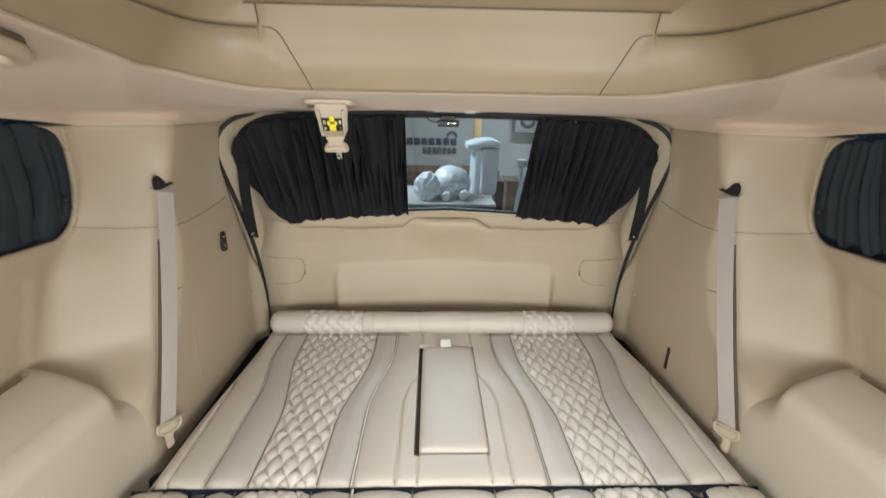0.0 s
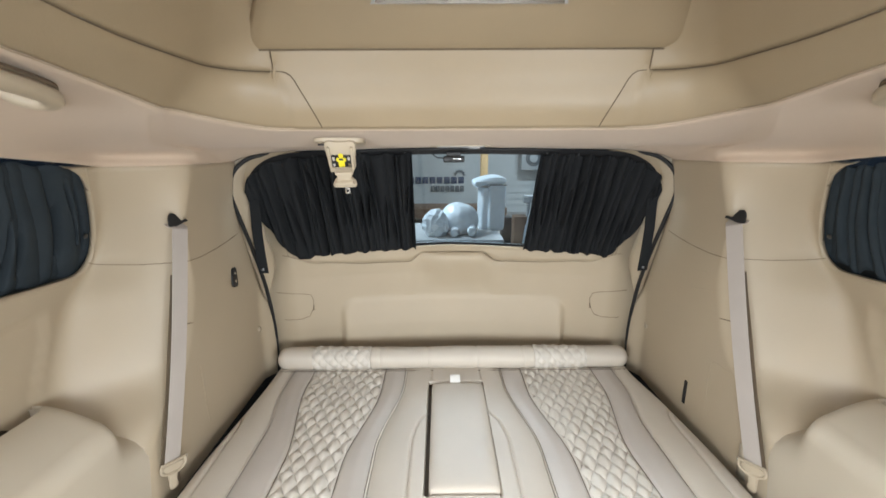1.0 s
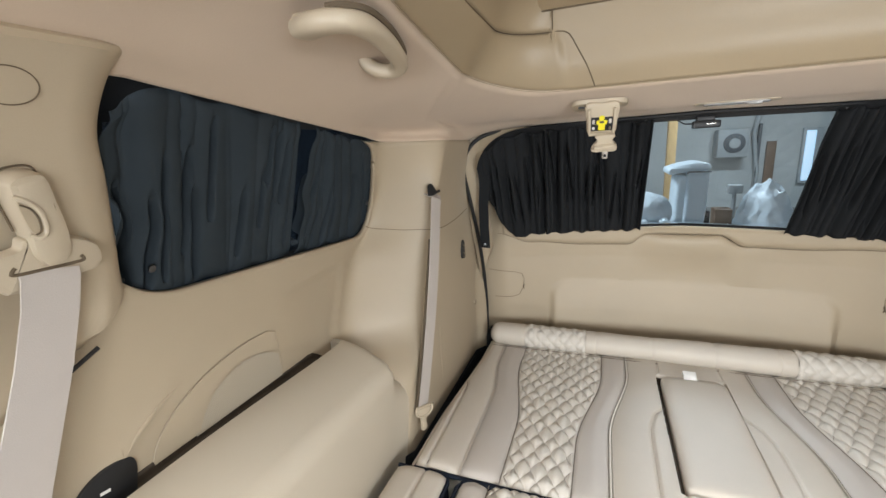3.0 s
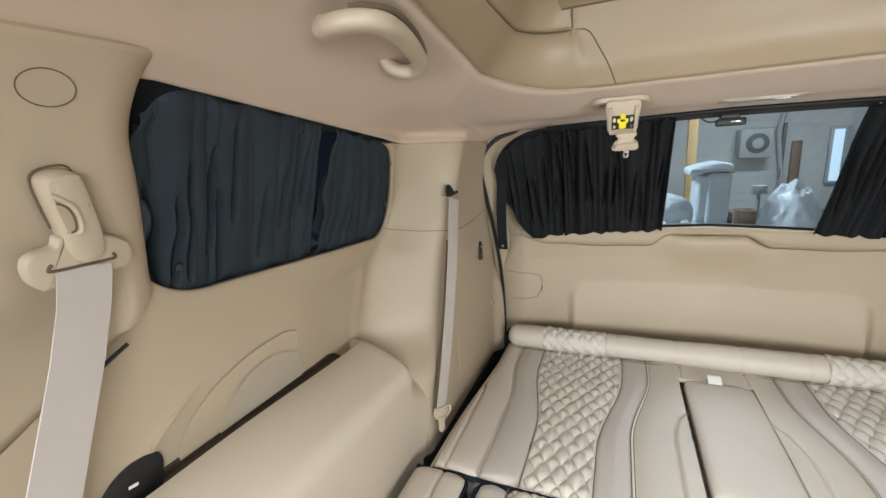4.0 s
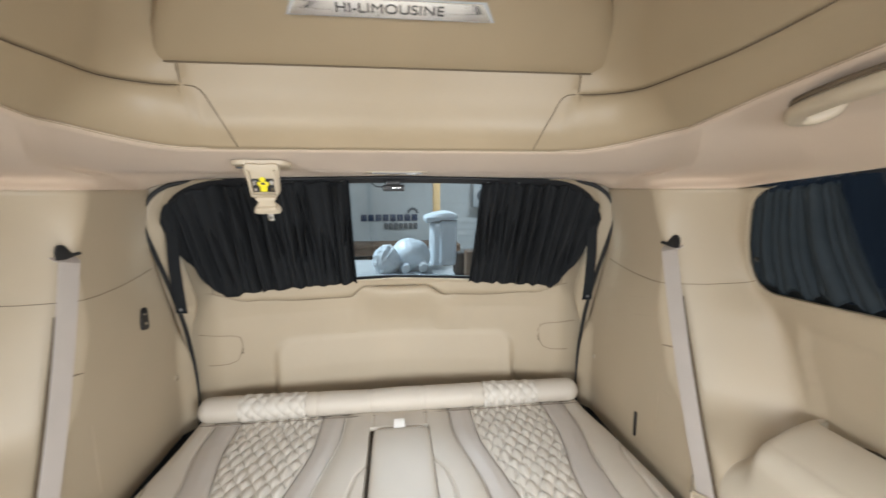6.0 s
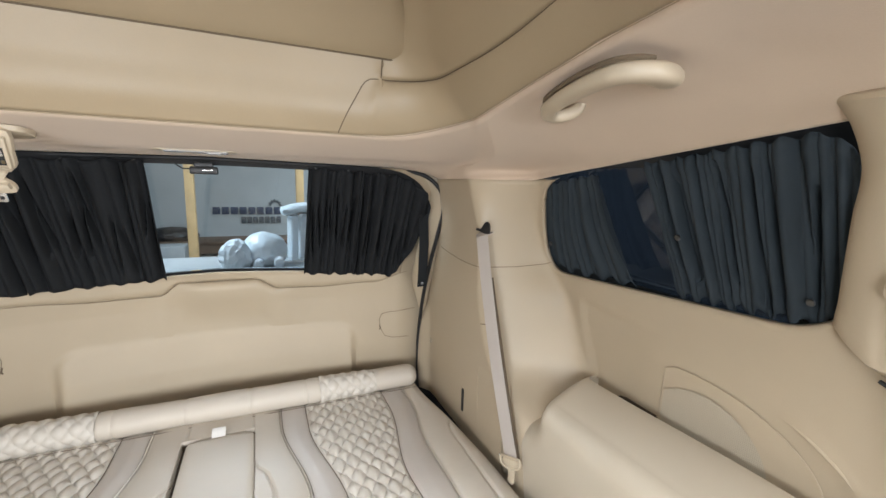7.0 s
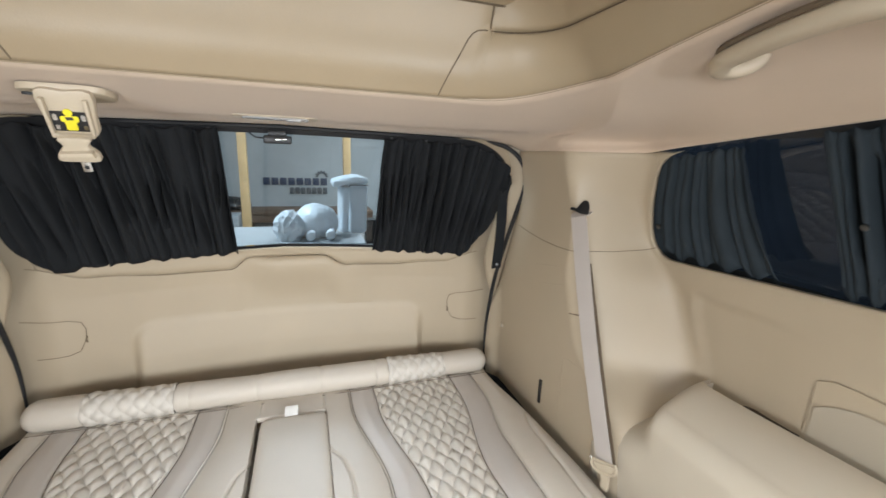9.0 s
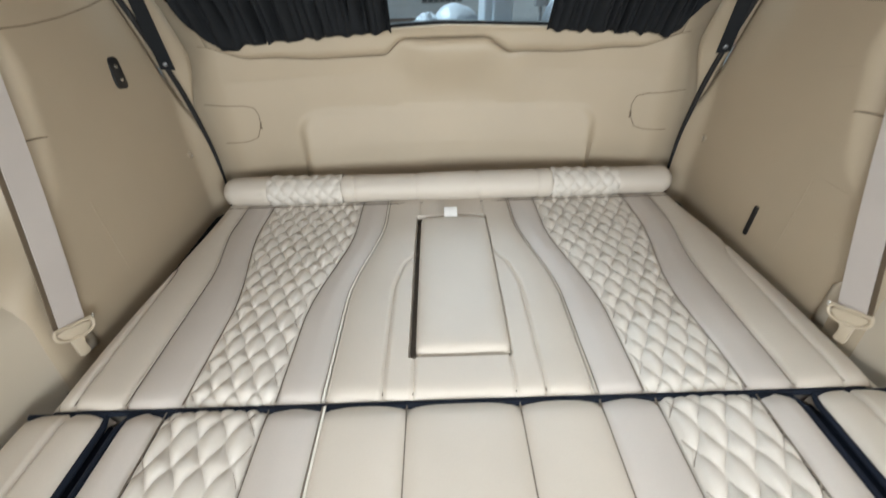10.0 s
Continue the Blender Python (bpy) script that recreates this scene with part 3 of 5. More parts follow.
        return x, trim_y(x, z) - 0.001 - proud * ends, z

    part("finger_pull", sheet(70, 28, scoop, towards=(0, 0.6, 0.9)), TRIM, t, "smooth moulded finger pull")
    for sx in (-1, 1):
        # small access lids with a worn catch
        pts = [(0.66, 0.648), (0.56, 0.640), (0.535, 0.632), (0.527, 0.61), (0.53, 0.58), (0.545, 0.548), (0.57, 0.540), (0.65, 0.538)]
        fine = [(a[0] + (b[0] - a[0]) * g / 6, a[1] + (b[1] - a[1]) * g / 6) for a, b in zip(pts, pts[1:]) for g in range(6)]
        part("lid_joint", tube_along([(sx * x, trim_y(x, z) - 0.0002, z) for x, z in fine], 0.0009, 5), SEAM, t)
        x, z = 0.527, 0.578
        part("lid_catch", tube_along([(sx * x, trim_y(x, z) - 0.002, z + 0.012), (sx * (x + 0.003), trim_y(x, z) - 0.003, z), (sx * x, trim_y(x, z) - 0.002, z - 0.006)], 0.0022, 6), SEAM, t, "worn brown catch")
    return t


tailgate()
half = seal_curve()
whole = half + [Vector((-p.x, p.y, p.z)) for p in half[-2::-1]]
seal = finish("door_seal", tube_along([(p.x * 0.998, p.y + 0.004, p.z) for p in whole], 0.0062, 10), RUBBER)
tagged(seal, "black rubber weatherstrip round the tailgate opening", "door seal", kind="structure")
# moulded lip between the opening and the glass at the upper corners
def lip(u, v):
    k = u * (len(whole) - 1)
    i = min(int(k), len(whole) - 2)
    p = whole[i].lerp(whole[i + 1], k - i)
    low = ss(0.62, 0.80, p.z)
    q = Vector((p.x * (1 - 0.064 * low * v), p.y + 0.008 + 0.044 * v * low, p.z - 0.014 * v * ss(1.0, 1.15, p.z)))
    return q


thicken(tagged(finish("opening_lip", sheet(180, 5, lip, towards=(0, 0.6, 0.9)), TRIM), "beige lip inside the tailgate opening", "trim", kind="structure"), 0.004)


def flange(u, v):
    k = u * (len(whole) - 1)
    i = min(int(k), len(whole) - 2)
    p = whole[i].lerp(whole[i + 1], k - i)
    out = Vector((p.x, 0, (p.z - 0.80) * 1.2)).normalized() * (0.075 * ss(0.75, 0.95, p.z) + 0.02)
    return p.x + out.x * v, p.y + 0.010, p.z + out.z * v


thicken(tagged(finish("opening_flange", sheet(180, 4, flange, towards=(0, 0.6, 0.9)), TRIM), "beige body flange behind the door seal", "trim", kind="structure"), 0.004)


# ---- wheel arch boxes ----
def arch_box(sx):
    def section(g):
        """Across the cover, from the foot of its inner face over the crown to the wall."""
        if g < 0.35:
            z = 0.20 + (0.600 - 0.20) * (g / 0.35)
            return 0.735 - 0.042 * (z - 0.2) / 0.40, z
        if g < 0.62:
            a = (g - 0.35) / 0.27 * radians(75)
            return 0.693 + 0.045 * (1 - math.cos(a)), 0.600 + 0.045 * math.sin(a)
        if g < 0.92:
            f = (g - 0.62) / 0.30
            return 0.7264 + 0.1096 * f, 0.6435 + 0.0305 * math.sin(f * math.pi / 2) ** 0.9
        f = (g - 0.92) / 0.08
        return 0.836 + 0.006 * math.sin(min(1, 3 * f) * math.pi / 2), 0.674 - 0.30 * f ** 1.5

    def place(u, v):
        x, z = section(v)
        y = 0.30 + 0.99 * min(1, u / 0.86)
        z += 0.012 * ss(1.3, 0.9, y) * ss(0.4, 0.6, z)
        if u <= 0.86:
            return x, y, z
        t = (u - 0.86) / 0.14
        # above, the nose turns in to the wall; below, the face runs on into the pillar
        turn = 1 - math.cos(t * math.pi / 2) ** 0.75
        nose = Vector((x + max(0, 0.90 - x) * turn, 1.29 + 0.045 * math.sin(t * math.pi / 2) ** 0.75, z - 0.014 * turn * ss(0.5, 0.68, z)))
        e = ss(0, 1, t)
        flush = Vector((x * (1 - e) + (wall_x(1.45, z) + 0.001) * e, 1.29 + 0.16 * t, z))
        return flush.lerp(nose, ss(0.49, 0.63, z))

    ob = finish("wheel_arch_cover", side(sheet(110, 61, place, towards=(0, 0.8, 1.2)), sx), ARCH_TRIM)
    tagged(ob, "smooth beige wheel arch cover against the side wall", "wheel arch", group="wheel arch covers", kind="structure")
    return thicken(ob, 0.008)


for sx in (-1, 1):
    arch_box(sx)

    # Dark strip that paints the shade of the gap behind the arch
    def trench(u, v):
        y = 0.32 + 1.02 * u
        high = 0.671 if sx < 0 else 0.658
        z = 0.640 + (high - 0.640 + 0.012 * ss(1.3, 0.9, y)) * v ** 1.5 - 0.06 * ss(0.90, 1.0, u)
        return 0.80 + (wall_x(y, z) - 0.0015 - 0.80) * min(1, 1.4 * v), y, z

    g = finish("trench_lining", side(sheet(60, 9, trench, towards=(0, 0.8, 1.5)), sx), SHADE_BROWN)
    tagged(thicken(g, 0.003), "dark brown strip painting the shade in the gap behind the wheel arch", "lining", kind="structure")


def grille(sx):
    t = thing("speaker_grille", "beige pierced speaker grille in the side trim", "speaker", group="speaker grilles")

    def top(y):
        return 0.665 + 0.115 * math.sqrt(max(0, 1 - ((1.10 - y) / 0.225) ** 2)) if y < 1.10 else 0.78 - 0.9 * max(0, y - 1.125) ** 1.2

    # the dark shade strip covers the foot of the left-hand grille
    foot = 0.678 if sx < 0 else 0.64

    def face(u, v):
        y = 0.878 + 0.272 * u
        z = foot + (max(top(y), foot + 0.004) - foot) * v
        return wall_x(y, z) - 0.004, y, z

    part("grille", side(sheet(80, 40, face, towards=(0, 0.8, 1.0)), sx), TRIM, t, "smooth beige backing")

    def mesh_face(u, v):
        y = 0.945 + 0.198 * u
        hi = min(top(y) - 0.018, 0.64 + 0.112 * math.sqrt(max(0, 1 - ((y - 1.065) / 0.121) ** 2)))
        z = foot + (max(hi, foot + 0.005) - foot) * v
        return wall_x(y, z) - 0.0080, y, z

    part("pierced_panel", side(sheet(80, 40, mesh_face, towards=(0, 0.8, 1.0)), sx), GRILLE, t, "panel pierced with small round holes")
    pts = []
    for k in range(60):
        y = 0.878 + 0.272 * k / 59
        pts.append((sx * (wall_x(y, top(y)) - 0.0035), y, top(y)))
    pts += [(sx * (wall_x(1.152, z) - 0.003), 1.152, z) for z in (0.75, 0.72, 0.69, 0.685 if sx < 0 else 0.66)]
    part("rim", tube_along(pts, 0.0010, 6), TRIM, t)
    return t


for sx in (-1, 1):
    grille(sx)
    # soft raised line running beside the grille
    pts = []
    for k in range(31):
        y = 0.884 + 0.125 * k / 30
        z = 0.672 + 0.115 * math.sqrt(max(0, 1 - ((1.10 - y) / 0.225) ** 2))
        pts.append((sx * (wall_x(y - 0.045, z) + 0.002), y - 0.045, z))
    j = finish("trim_line", tube_along(pts, [0.0045 * math.sin(math.pi * (0.06 + 0.9 * k / 30)) for k in range(31)], 8), TRIM)
    tagged(j, "soft raised moulding line beside the speaker grille", "trim", kind="structure")
    # joint line between upper and lower pillar trim
    raw = ((1.515, 0.918), (1.535, 0.908), (1.56, 0.900), (1.60, 0.896), (1.66, 0.893), (1.74, 0.896), (1.82, 0.905), (1.88, 0.915))
    raw = [(a[0] + (b[0] - a[0]) * g / 6, a[1] + (b[1] - a[1]) * g / 6) for a, b in zip(raw, raw[1:]) for g in range(6)]
    pts = [(sx * (wall_x(y, z) - 0.0003), y, z) for y, z in raw]
    j = finish("pillar_joint", tube_along(pts, 0.0008, 5), SEAM)
    tagged(j, "fine joint between pillar trim pieces", "trim", kind="structure")
    pts = [(sx * (wall_x(y, z) - 0.0003), y, z) for y, z in ((1.445, 1.139), (1.47, 1.137), (1.50, 1.135))]
    j = finish("headliner_joint", tube_along(pts, 0.0009, 5), TRIM)
    tagged(j, "fine joint between headliner and pillar", "trim", kind="structure")


# ---- bed cushions ----
TOP = 0.40
# Quilting thread, its colour also painting in the shade of the valleys
QUILT_THREAD_SHADE = material("taupe_thread_and_valley_shade", (0.34, 0.295, 0.245), 0.8, vary=0.2, scale=80, grain=900, bump=0.2)
# Seam thread, darkened to paint in the shade of grooves and creases
STITCH_SHADE = material("brown_stitching_and_groove_shade", (0.19, 0.158, 0.125), 0.8, vary=0.2, scale=80, grain=900, bump=0.2)


def line_edge(y):
    return 0.660 - 0.026 * ss(1.4, 1.9, y)


def line_b(y):
    return 0.542 + 0.030 * ss(1.60, 1.82, y)


def line_c(y):
    return 0.449 + 0.048 * ss(1.48, 1.82, y)


def line_d(y):
    return 0.298 - 0.056 * ss(1.46, 1.80, y)


def line_e(y):
    return 0.220 - 0.053 * ss(1.51, 1.83, y)


def quilting(x, y, w=0.037, h=0.064):
    """Pillows of a quilt whose stitch lines swing to and fro; 0 on a line, about 1 on a crown."""
    swing = swing_of(y, h)
    a, b = math.pi * (x / w + swing), math.pi * (x / w - swing)
    return math.sqrt(abs(math.sin(a) * math.sin(b)) + 0.0025) - 0.05


def swing_of(y, h):
    t = 0.5 - abs((y / h) % 2.0 - 1.0)
    return 0.5 * t + 0.25 * math.sin(math.pi * t)


def stitch_lines(left, right, y0, y1, w, h, z):
    """All quilting stitches of one panel: two families of swinging lines."""
    out = bmesh.new()
    for sign in (1, -1):
        for n in range(-20, 21):
            run = []
            for k in range(0, 241):
                y = y0 + 0.010 + (y1 - y0 - 0.020) * k / 240
                x = w * (n + sign * swing_of(y, h))
                if left(y) + 0.004 < x < right(y) - 0.004:
                    run.append((x, y, z))
                if run and (k == 240 or not left(y) + 0.004 < x < right(y) - 0.004):
                    if len(run) > 3:
                        piece = tube_along(run, 0.0008, 4)
                        me = bpy.data.meshes.new("joined")
                        piece.to_mesh(me)
                        piece.free()
                        out.from_mesh(me)
                        bpy.data.meshes.remove(me)
                    run = []
    return out


def zone(left, right, y0, y1, nu, nv, extra=None, puff=0.007, roll_front=True):
    """A padded leather panel between two curves, with tucked edges."""

    def place(u, v):
        y = y0 + (y1 - y0) * v
        a, b = left(y), right(y)
        x = a + (b - a) * u
        wide = abs(b - a)
        eu = min(u, 1 - u) * wide
        ev = min(v, 1 - v) * (y1 - y0)
        z = TOP - 0.010 + puff * (1 - math.exp(-eu / 0.012)) + 0.004 + 0.0035 * (1 - math.exp(-((eu / 0.030) ** 2)))
        z -= 0.012 * math.exp(-ev / 0.008) + 0.004 * math.exp(-((eu / 0.003) ** 2))
        if extra:
            z += extra(x, y, eu, ev)
        return x, y, z

    return sheet(nu, nv, place, towards=(0, 1.2, 3))


def rear_cushion():
    t = thing("seat_back_cushion", "flattened cream leather seat back with quilted panels", "cushion")
    y0, y1 = 1.288, 1.955
    part("base", block(-0.645, 0.645, y0 + 0.004, 1.995, 0.29, TOP - 0.022, 0.012, 3), CREAM, t)
    for sx in (-1, 1):
        # the right-hand side is cut a little wider
        def c_fn(y):
            return line_c(y) + (0.015 * ss(1.62, 1.30, y) if sx > 0 else 0)

        def e_fn(y):
            return line_edge(y) + (0.016 * ss(1.93, 1.70, y) if sx > 0 else 0)

        def crease(x, y, eu, ev):
            # short curved crease near the outer edge
            c = 0.622 + 0.004 * ss(1.3, 1.6, y) + 0.05 * ss(1.58, 1.74, y) ** 2
            d = abs(abs(x) - c)
            on = 1 - ss(1.70, 1.75, y)
            return -0.006 * math.exp(-((d / 0.004) ** 2)) * on - 0.03 * math.exp(-((abs(x) - e_fn(y)) / 0.008) ** 2) * 0.6

        part("side_panel", side(zone(line_b, e_fn, y0, y1, 36, 120, crease), sx), CREAM, t)
        part("stripe_panel", side(zone(c_fn, line_b, y0, y1, 16, 90, puff=0.004), sx), GREIGE, t, "smooth greige leather stripe")

        def quilted(x, y, eu, ev):
            return (0.0090 * quilting(x, y) - 0.0055) * min(1, eu / 0.010)

        part("quilted_panel", side(zone(line_d, c_fn, y0, y1, 110, 330, quilted, puff=0.004), sx), QUILT, t, "diamond-quilted pale leather")
        part("quilting_stitches", side(stitch_lines(line_d, c_fn, y0, y1, 0.037, 0.064, TOP - 0.0074), sx), QUILT_THREAD_SHADE, t, "taupe quilting thread with the valley shade painted in")
        part("inner_stripe", side(zone(line_e, line_d, y0, y1, 16, 90, puff=0.004), sx), GREIGE, t, "smooth greige leather stripe")
        for fn in (line_b, c_fn, line_d):
            part("stitched_seam", tube_along([(sx * fn(y), y, TOP - 0.0088) for y in (y0 + 0.004 + (y1 - y0) * k / 60 for k in range(59))], 0.0013, 5), STITCH_SHADE, t)
        pts = [(sx * (0.622 + 0.004 * ss(1.3, 1.6, y) + 0.05 * ss(1.58, 1.74, y) ** 2), y, TOP - 0.0042) for y in (1.294 + 0.36 * k / 40 for k in range(41))]
        part("stitched_seam", tube_along(pts, 0.0012, 5), STITCH_SHADE, t)
        pts = [(0.008 + sx * (0.133 - 0.020 * ss(1.54, 1.66, y) - 0.026 * ss(1.62, 1.68, y)), y, TOP - 0.0048) for y in (1.294 + 0.382 * k / 40 for k in range(41))]
        part("stitched_seam", tube_along(pts, 0.0012, 5), STITCH_SHADE, t)
        part("stitched_seam", tube_along([(0.008 + sx * 0.084, 1.294, TOP - 0.0052), (0.008 + sx * 0.084, 1.372, TOP - 0.0045)], 0.0012, 5), STITCH_SHADE, t)
        # welted piping beside the inner stripe
        part("piping", tube_along([(sx * line_e(y), y, TOP - 0.003) for y in (y0 + (y1 - y0) * k / 60 for k in range(61))], 0.0021 if sx < 0 else 0.0014, 6), THREAD if sx < 0 else CREAM, t, "pale piping along the seam" if sx < 0 else "")
        part("stitched_seam", tube_along([(sx * (line_e(y) + 0.0035), y, TOP - 0.0058) for y in (y0 + (y1 - y0) * k / 60 for k in range(61))], 0.0014, 5), STITCH_SHADE, t)
        part("piping", tube_along([(sx * (line_e(y) - 0.006), y, TOP - 0.0045) for y in (y0 + (y1 - y0) * k / 60 for k in range(61))], 0.0017, 6), CREAM, t)
        part("piping", tube_along([(sx * (line_b(y) - 0.001), y, TOP - 0.0045) for y in (y0 + (y1 - y0) * k / 60 for k in range(61))], 0.0017, 6), CREAM, t)
        part("edge_piping", tube_along([(sx * (e_fn(y) - 0.001), y, TOP - 0.018) for y in (y0 + (y1 - y0) * k / 60 for k in range(61))], 0.003, 6), CREAM, t)

    def centre(x, y, eu, ev):
        ax = x - 0.005
        z = 0.0
        # creases beside the armrest that curl in to its sides
        for s in (-1, 1):
            c = 0.008 + s * (0.133 - 0.020 * ss(1.54, 1.66, y) - 0.026 * ss(1.62, 1.68, y))
            z -= 0.0055 * math.exp(-(((x - c) / 0.0035) ** 2)) * (1 - ss(1.675, 1.69, y))
            g = 0.008 + s * 0.084
            z -= 0.005 * math.exp(-(((x - g) / 0.003) ** 2)) * (1 - ss(1.37, 1.385, y))
            z -= 0.0035 * math.exp(-(((x - g) / 0.003) ** 2)) * ss(1.84, 1.85, y)
        # the well in which the armrest lies
        well = ss(0.092, 0.086, abs(ax)) * ss(1.365, 1.372, y) * ss(1.834, 1.826, y)
        return z - 0.065 * well

    part("centre_panel", zone(lambda y: -line_e(y), line_e, y0, y1, 150, 170, centre, puff=0.006), CREAM, t)
    # Dark brown blocks paint the shade in the gap round the armrest
    part("armrest_well", block(-0.089, 0.099, 1.3705, 1.831, 0.300, 0.3815, 0.0), SHADE_BROWN, t, "dark block painting the shade in the armrest well")
    part("well_edge", block(-0.0905, -0.0870, 1.374, 1.826, 0.330, TOP - 0.009, 0.001), SHADE_BROWN, t, "dark strip painting the shade at the armrest well's edge")
    part("well_edge", block(-0.085, 0.095, 1.8275, 1.831, 0.330, TOP - 0.006, 0.001), SHADE_BROWN, t, "dark strip painting the shade at the armrest well's edge")
    part("front_edging", tube_along([(x, y0 - 0.004, TOP - 0.014) for x in (-0.652 + 1.304 * k / 40 for k in range(41))], 0.005, 8), NAVY, t, "dark navy edge binding")
    return t


rear_cushion()


def armrest():
    t = thing("folding_armrest", "folded cream leather armrest between the seat backs", "armrest")

    def place(u, v):
        a = 2 * math.pi * u
        # rounded box section, swept along y with rounded ends
        hw, hh, n = 0.0855, 0.028, 5.0
        c, s = math.cos(a), math.sin(a)
        x = hw * math.copysign(abs(c) ** (2 / n), c)
        z = hh * math.copysign(abs(s) ** (2 / n), s)
        e = min(v, 1 - v) * 0.456
        k = math.sqrt(max(0.0, 1 - (1 - min(1, e / 0.022)) ** 2))
        return 0.0108 + x * (0.95 + 0.05 * k), 1.371 + 0.456 * v, 0.3825 + z * (0.50 + 0.50 * k) + 0.004 * math.sin(math.pi * v)

    bm = sheet(72, 60, place, closed_u=True)
    for j in (0, 59):
        bm.verts.ensure_lookup_table()
        ring = [bm.verts[i * 60 + j] for i in range(72)]
        bm.faces.new(ring)
    bmesh.ops.recalc_face_normals(bm, faces=bm.faces)
    part("pad", bm, CREAM, t)
    part("joint", tube_along([(0.008 + x, 1.3745, 0.394) for x in (-0.07, 0, 0.07)], 0.0012, 6), SEAM, t)
    tab = ribbon([(0.004, 1.816, 0.405), (0.004, 1.830, 0.417), (0.004, 1.846, 0.420), (0.004, 1.852, 0.404)], (1, 0, 0), 0.034, 0.002)
    part("pull_tab", tab, WHITE, t, "white fabric pull tab")
    return t


armrest()


def bolster():
    t = thing("bolster", "long cream leather bolster roll with quilted bands", "bolster")

    def roll(x0, x1, extra, nx):
        def place(u, v):
            x = x0 + (x1 - x0) * v
            a = 2 * math.pi * u
            end = min(x + 0.632, 0.632 - x)
            k = math.sqrt(max(0.0, 1 - (1 - min(1, end / 0.035)) ** 2))
            lump = 1 + 0.03 * math.sin(x * 9.0) + 0.02 * math.sin(x * 23 + 1)
            tuck = 1 - 0.06 * math.exp(-min(abs(x - x0), abs(x1 - x)) / 0.004)
            r = 0.040 * max(k, 0.02) * lump * tuck + extra(x, a)
            return x, 1.945 + 1.06 * r * math.cos(a), 0.433 + 0.95 * r * math.sin(a)

        return sheet(64, nx, place, closed_u=True, towards=None)

    def plain(x, a):
        return 0.0

    def quilted(x, a):
        return 0.0062 * quilting(x, a * 0.040, 0.037, 0.050) - 0.002

    cuts = [-0.632, -0.50, -0.295, -0.26, -0.09, 0.085, 0.25, 0.29, 0.475, 0.632]
    kinds = ["end", "quilt", "band", "mid", "mid", "mid", "band", "quilt", "end"]
    for a, b, k in zip(cuts, cuts[1:], kinds):
        bm = roll(a, b, quilted if k == "quilt" else plain, 90 if k == "quilt" else 24)
        bmesh.ops.recalc_face_normals(bm, faces=bm.faces)
        part({"end": "end_section", "quilt": "quilted_section", "band": "narrow_band", "mid": "plain_section"}[k], bm, QUILT if k == "quilt" else CREAM, t, "quilted pale leather" if k == "quilt" else "")
    # Thin welt, coloured dark to paint in the crease shade under the roll
    part("underside_welt", tube_along([(-0.615 + 1.23 * k / 40, 1.9055, 0.4020) for k in range(41)], 0.0012, 6), STITCH_SHADE, t)
    return t


bolster()


def front_cushion():
    t = thing("front_seat_cushion", "cream leather bed cushion with quilted panels and navy edging", "cushion")
    y0, y1 = 0.50, 1.279
    part("base", block(-0.535, 0.535, y0, y1 - 0.002, 0.25, TOP - 0.02, 0.012, 3), NAVY, t, "navy cloth sides")
    cs = [-0.532, -0.468, -0.305, -0.217, -0.085, 0.095, 0.222, 0.31, 0.472, 0.532]
    kinds = ["stripe", "quilt", "stripe", "plain", "plain", "plain", "stripe", "quilt", "stripe"]
    for a, b, k in zip(cs, cs[1:], kinds):
        def extra(x, y, eu, ev):
            if k == "quilt":
                return 0.0100 * quilting(x, y, 0.041, 0.072) * min(1, eu / 0.012) - 0.005
            return -0.02 * math.exp(-max(0, 0.532 - abs(x)) / 0.006) * 0.6
        bm = zone(lambda y: a, lambda y: b, y0, y1, 100 if k == "quilt" else 16, 330 if k == "quilt" else 60, extra, puff=0.006)
        part({"stripe": "stripe_panel", "quilt": "quilted_panel", "plain": "plain_panel"}[k], bm, {"stripe": GREIGE, "quilt": QUILT, "plain": CREAM}[k], t, "diamond-quilted pale leather" if k == "quilt" else "")
        if k == "quilt":
            part("quilting_stitches", stitch_lines(lambda y: a, lambda y: b, y0, y1, 0.041, 0.072, TOP - 0.0048), QUILT_THREAD_SHADE, t, "taupe quilting thread with the valley shade painted in")
    part("piping", tube_along([(-0.2145, y0 + (y1 - y0) * k / 30, TOP - 0.005) for k in range(31)], 0.0020, 6), THREAD, t, "pale piping along the seam")
    for x in cs[1:-1]:
        if x != -0.217:
            part("stitched_seam", tube_along([(x, y0 + (y1 - y0) * k / 30, TOP - 0.0098) for k in range(31)], 0.0014, 5), STITCH_SHADE, t)
    part("stitched_seam", tube_along([(-0.2185, y0 + (y1 - y0) * k / 30, TOP - 0.006) for k in range(31)], 0.0015, 5), STITCH_SHADE, t)
    edge = [(-0.536, y0 + 0.02, TOP - 0.014), (-0.536, 1.256, TOP - 0.014), (-0.528, 1.274, TOP - 0.014), (-0.3, 1.280, TOP - 0.013), (0.3, 1.280, TOP - 0.013), (0.528, 1.274, TOP - 0.014), (0.536, 1.256, TOP - 0.014), (0.536, y0 + 0.02, TOP - 0.014)]
    part("edging", tube_along(edge, 0.005, 8), NAVY, t, "dark navy edge binding")
    return t


front_cushion()


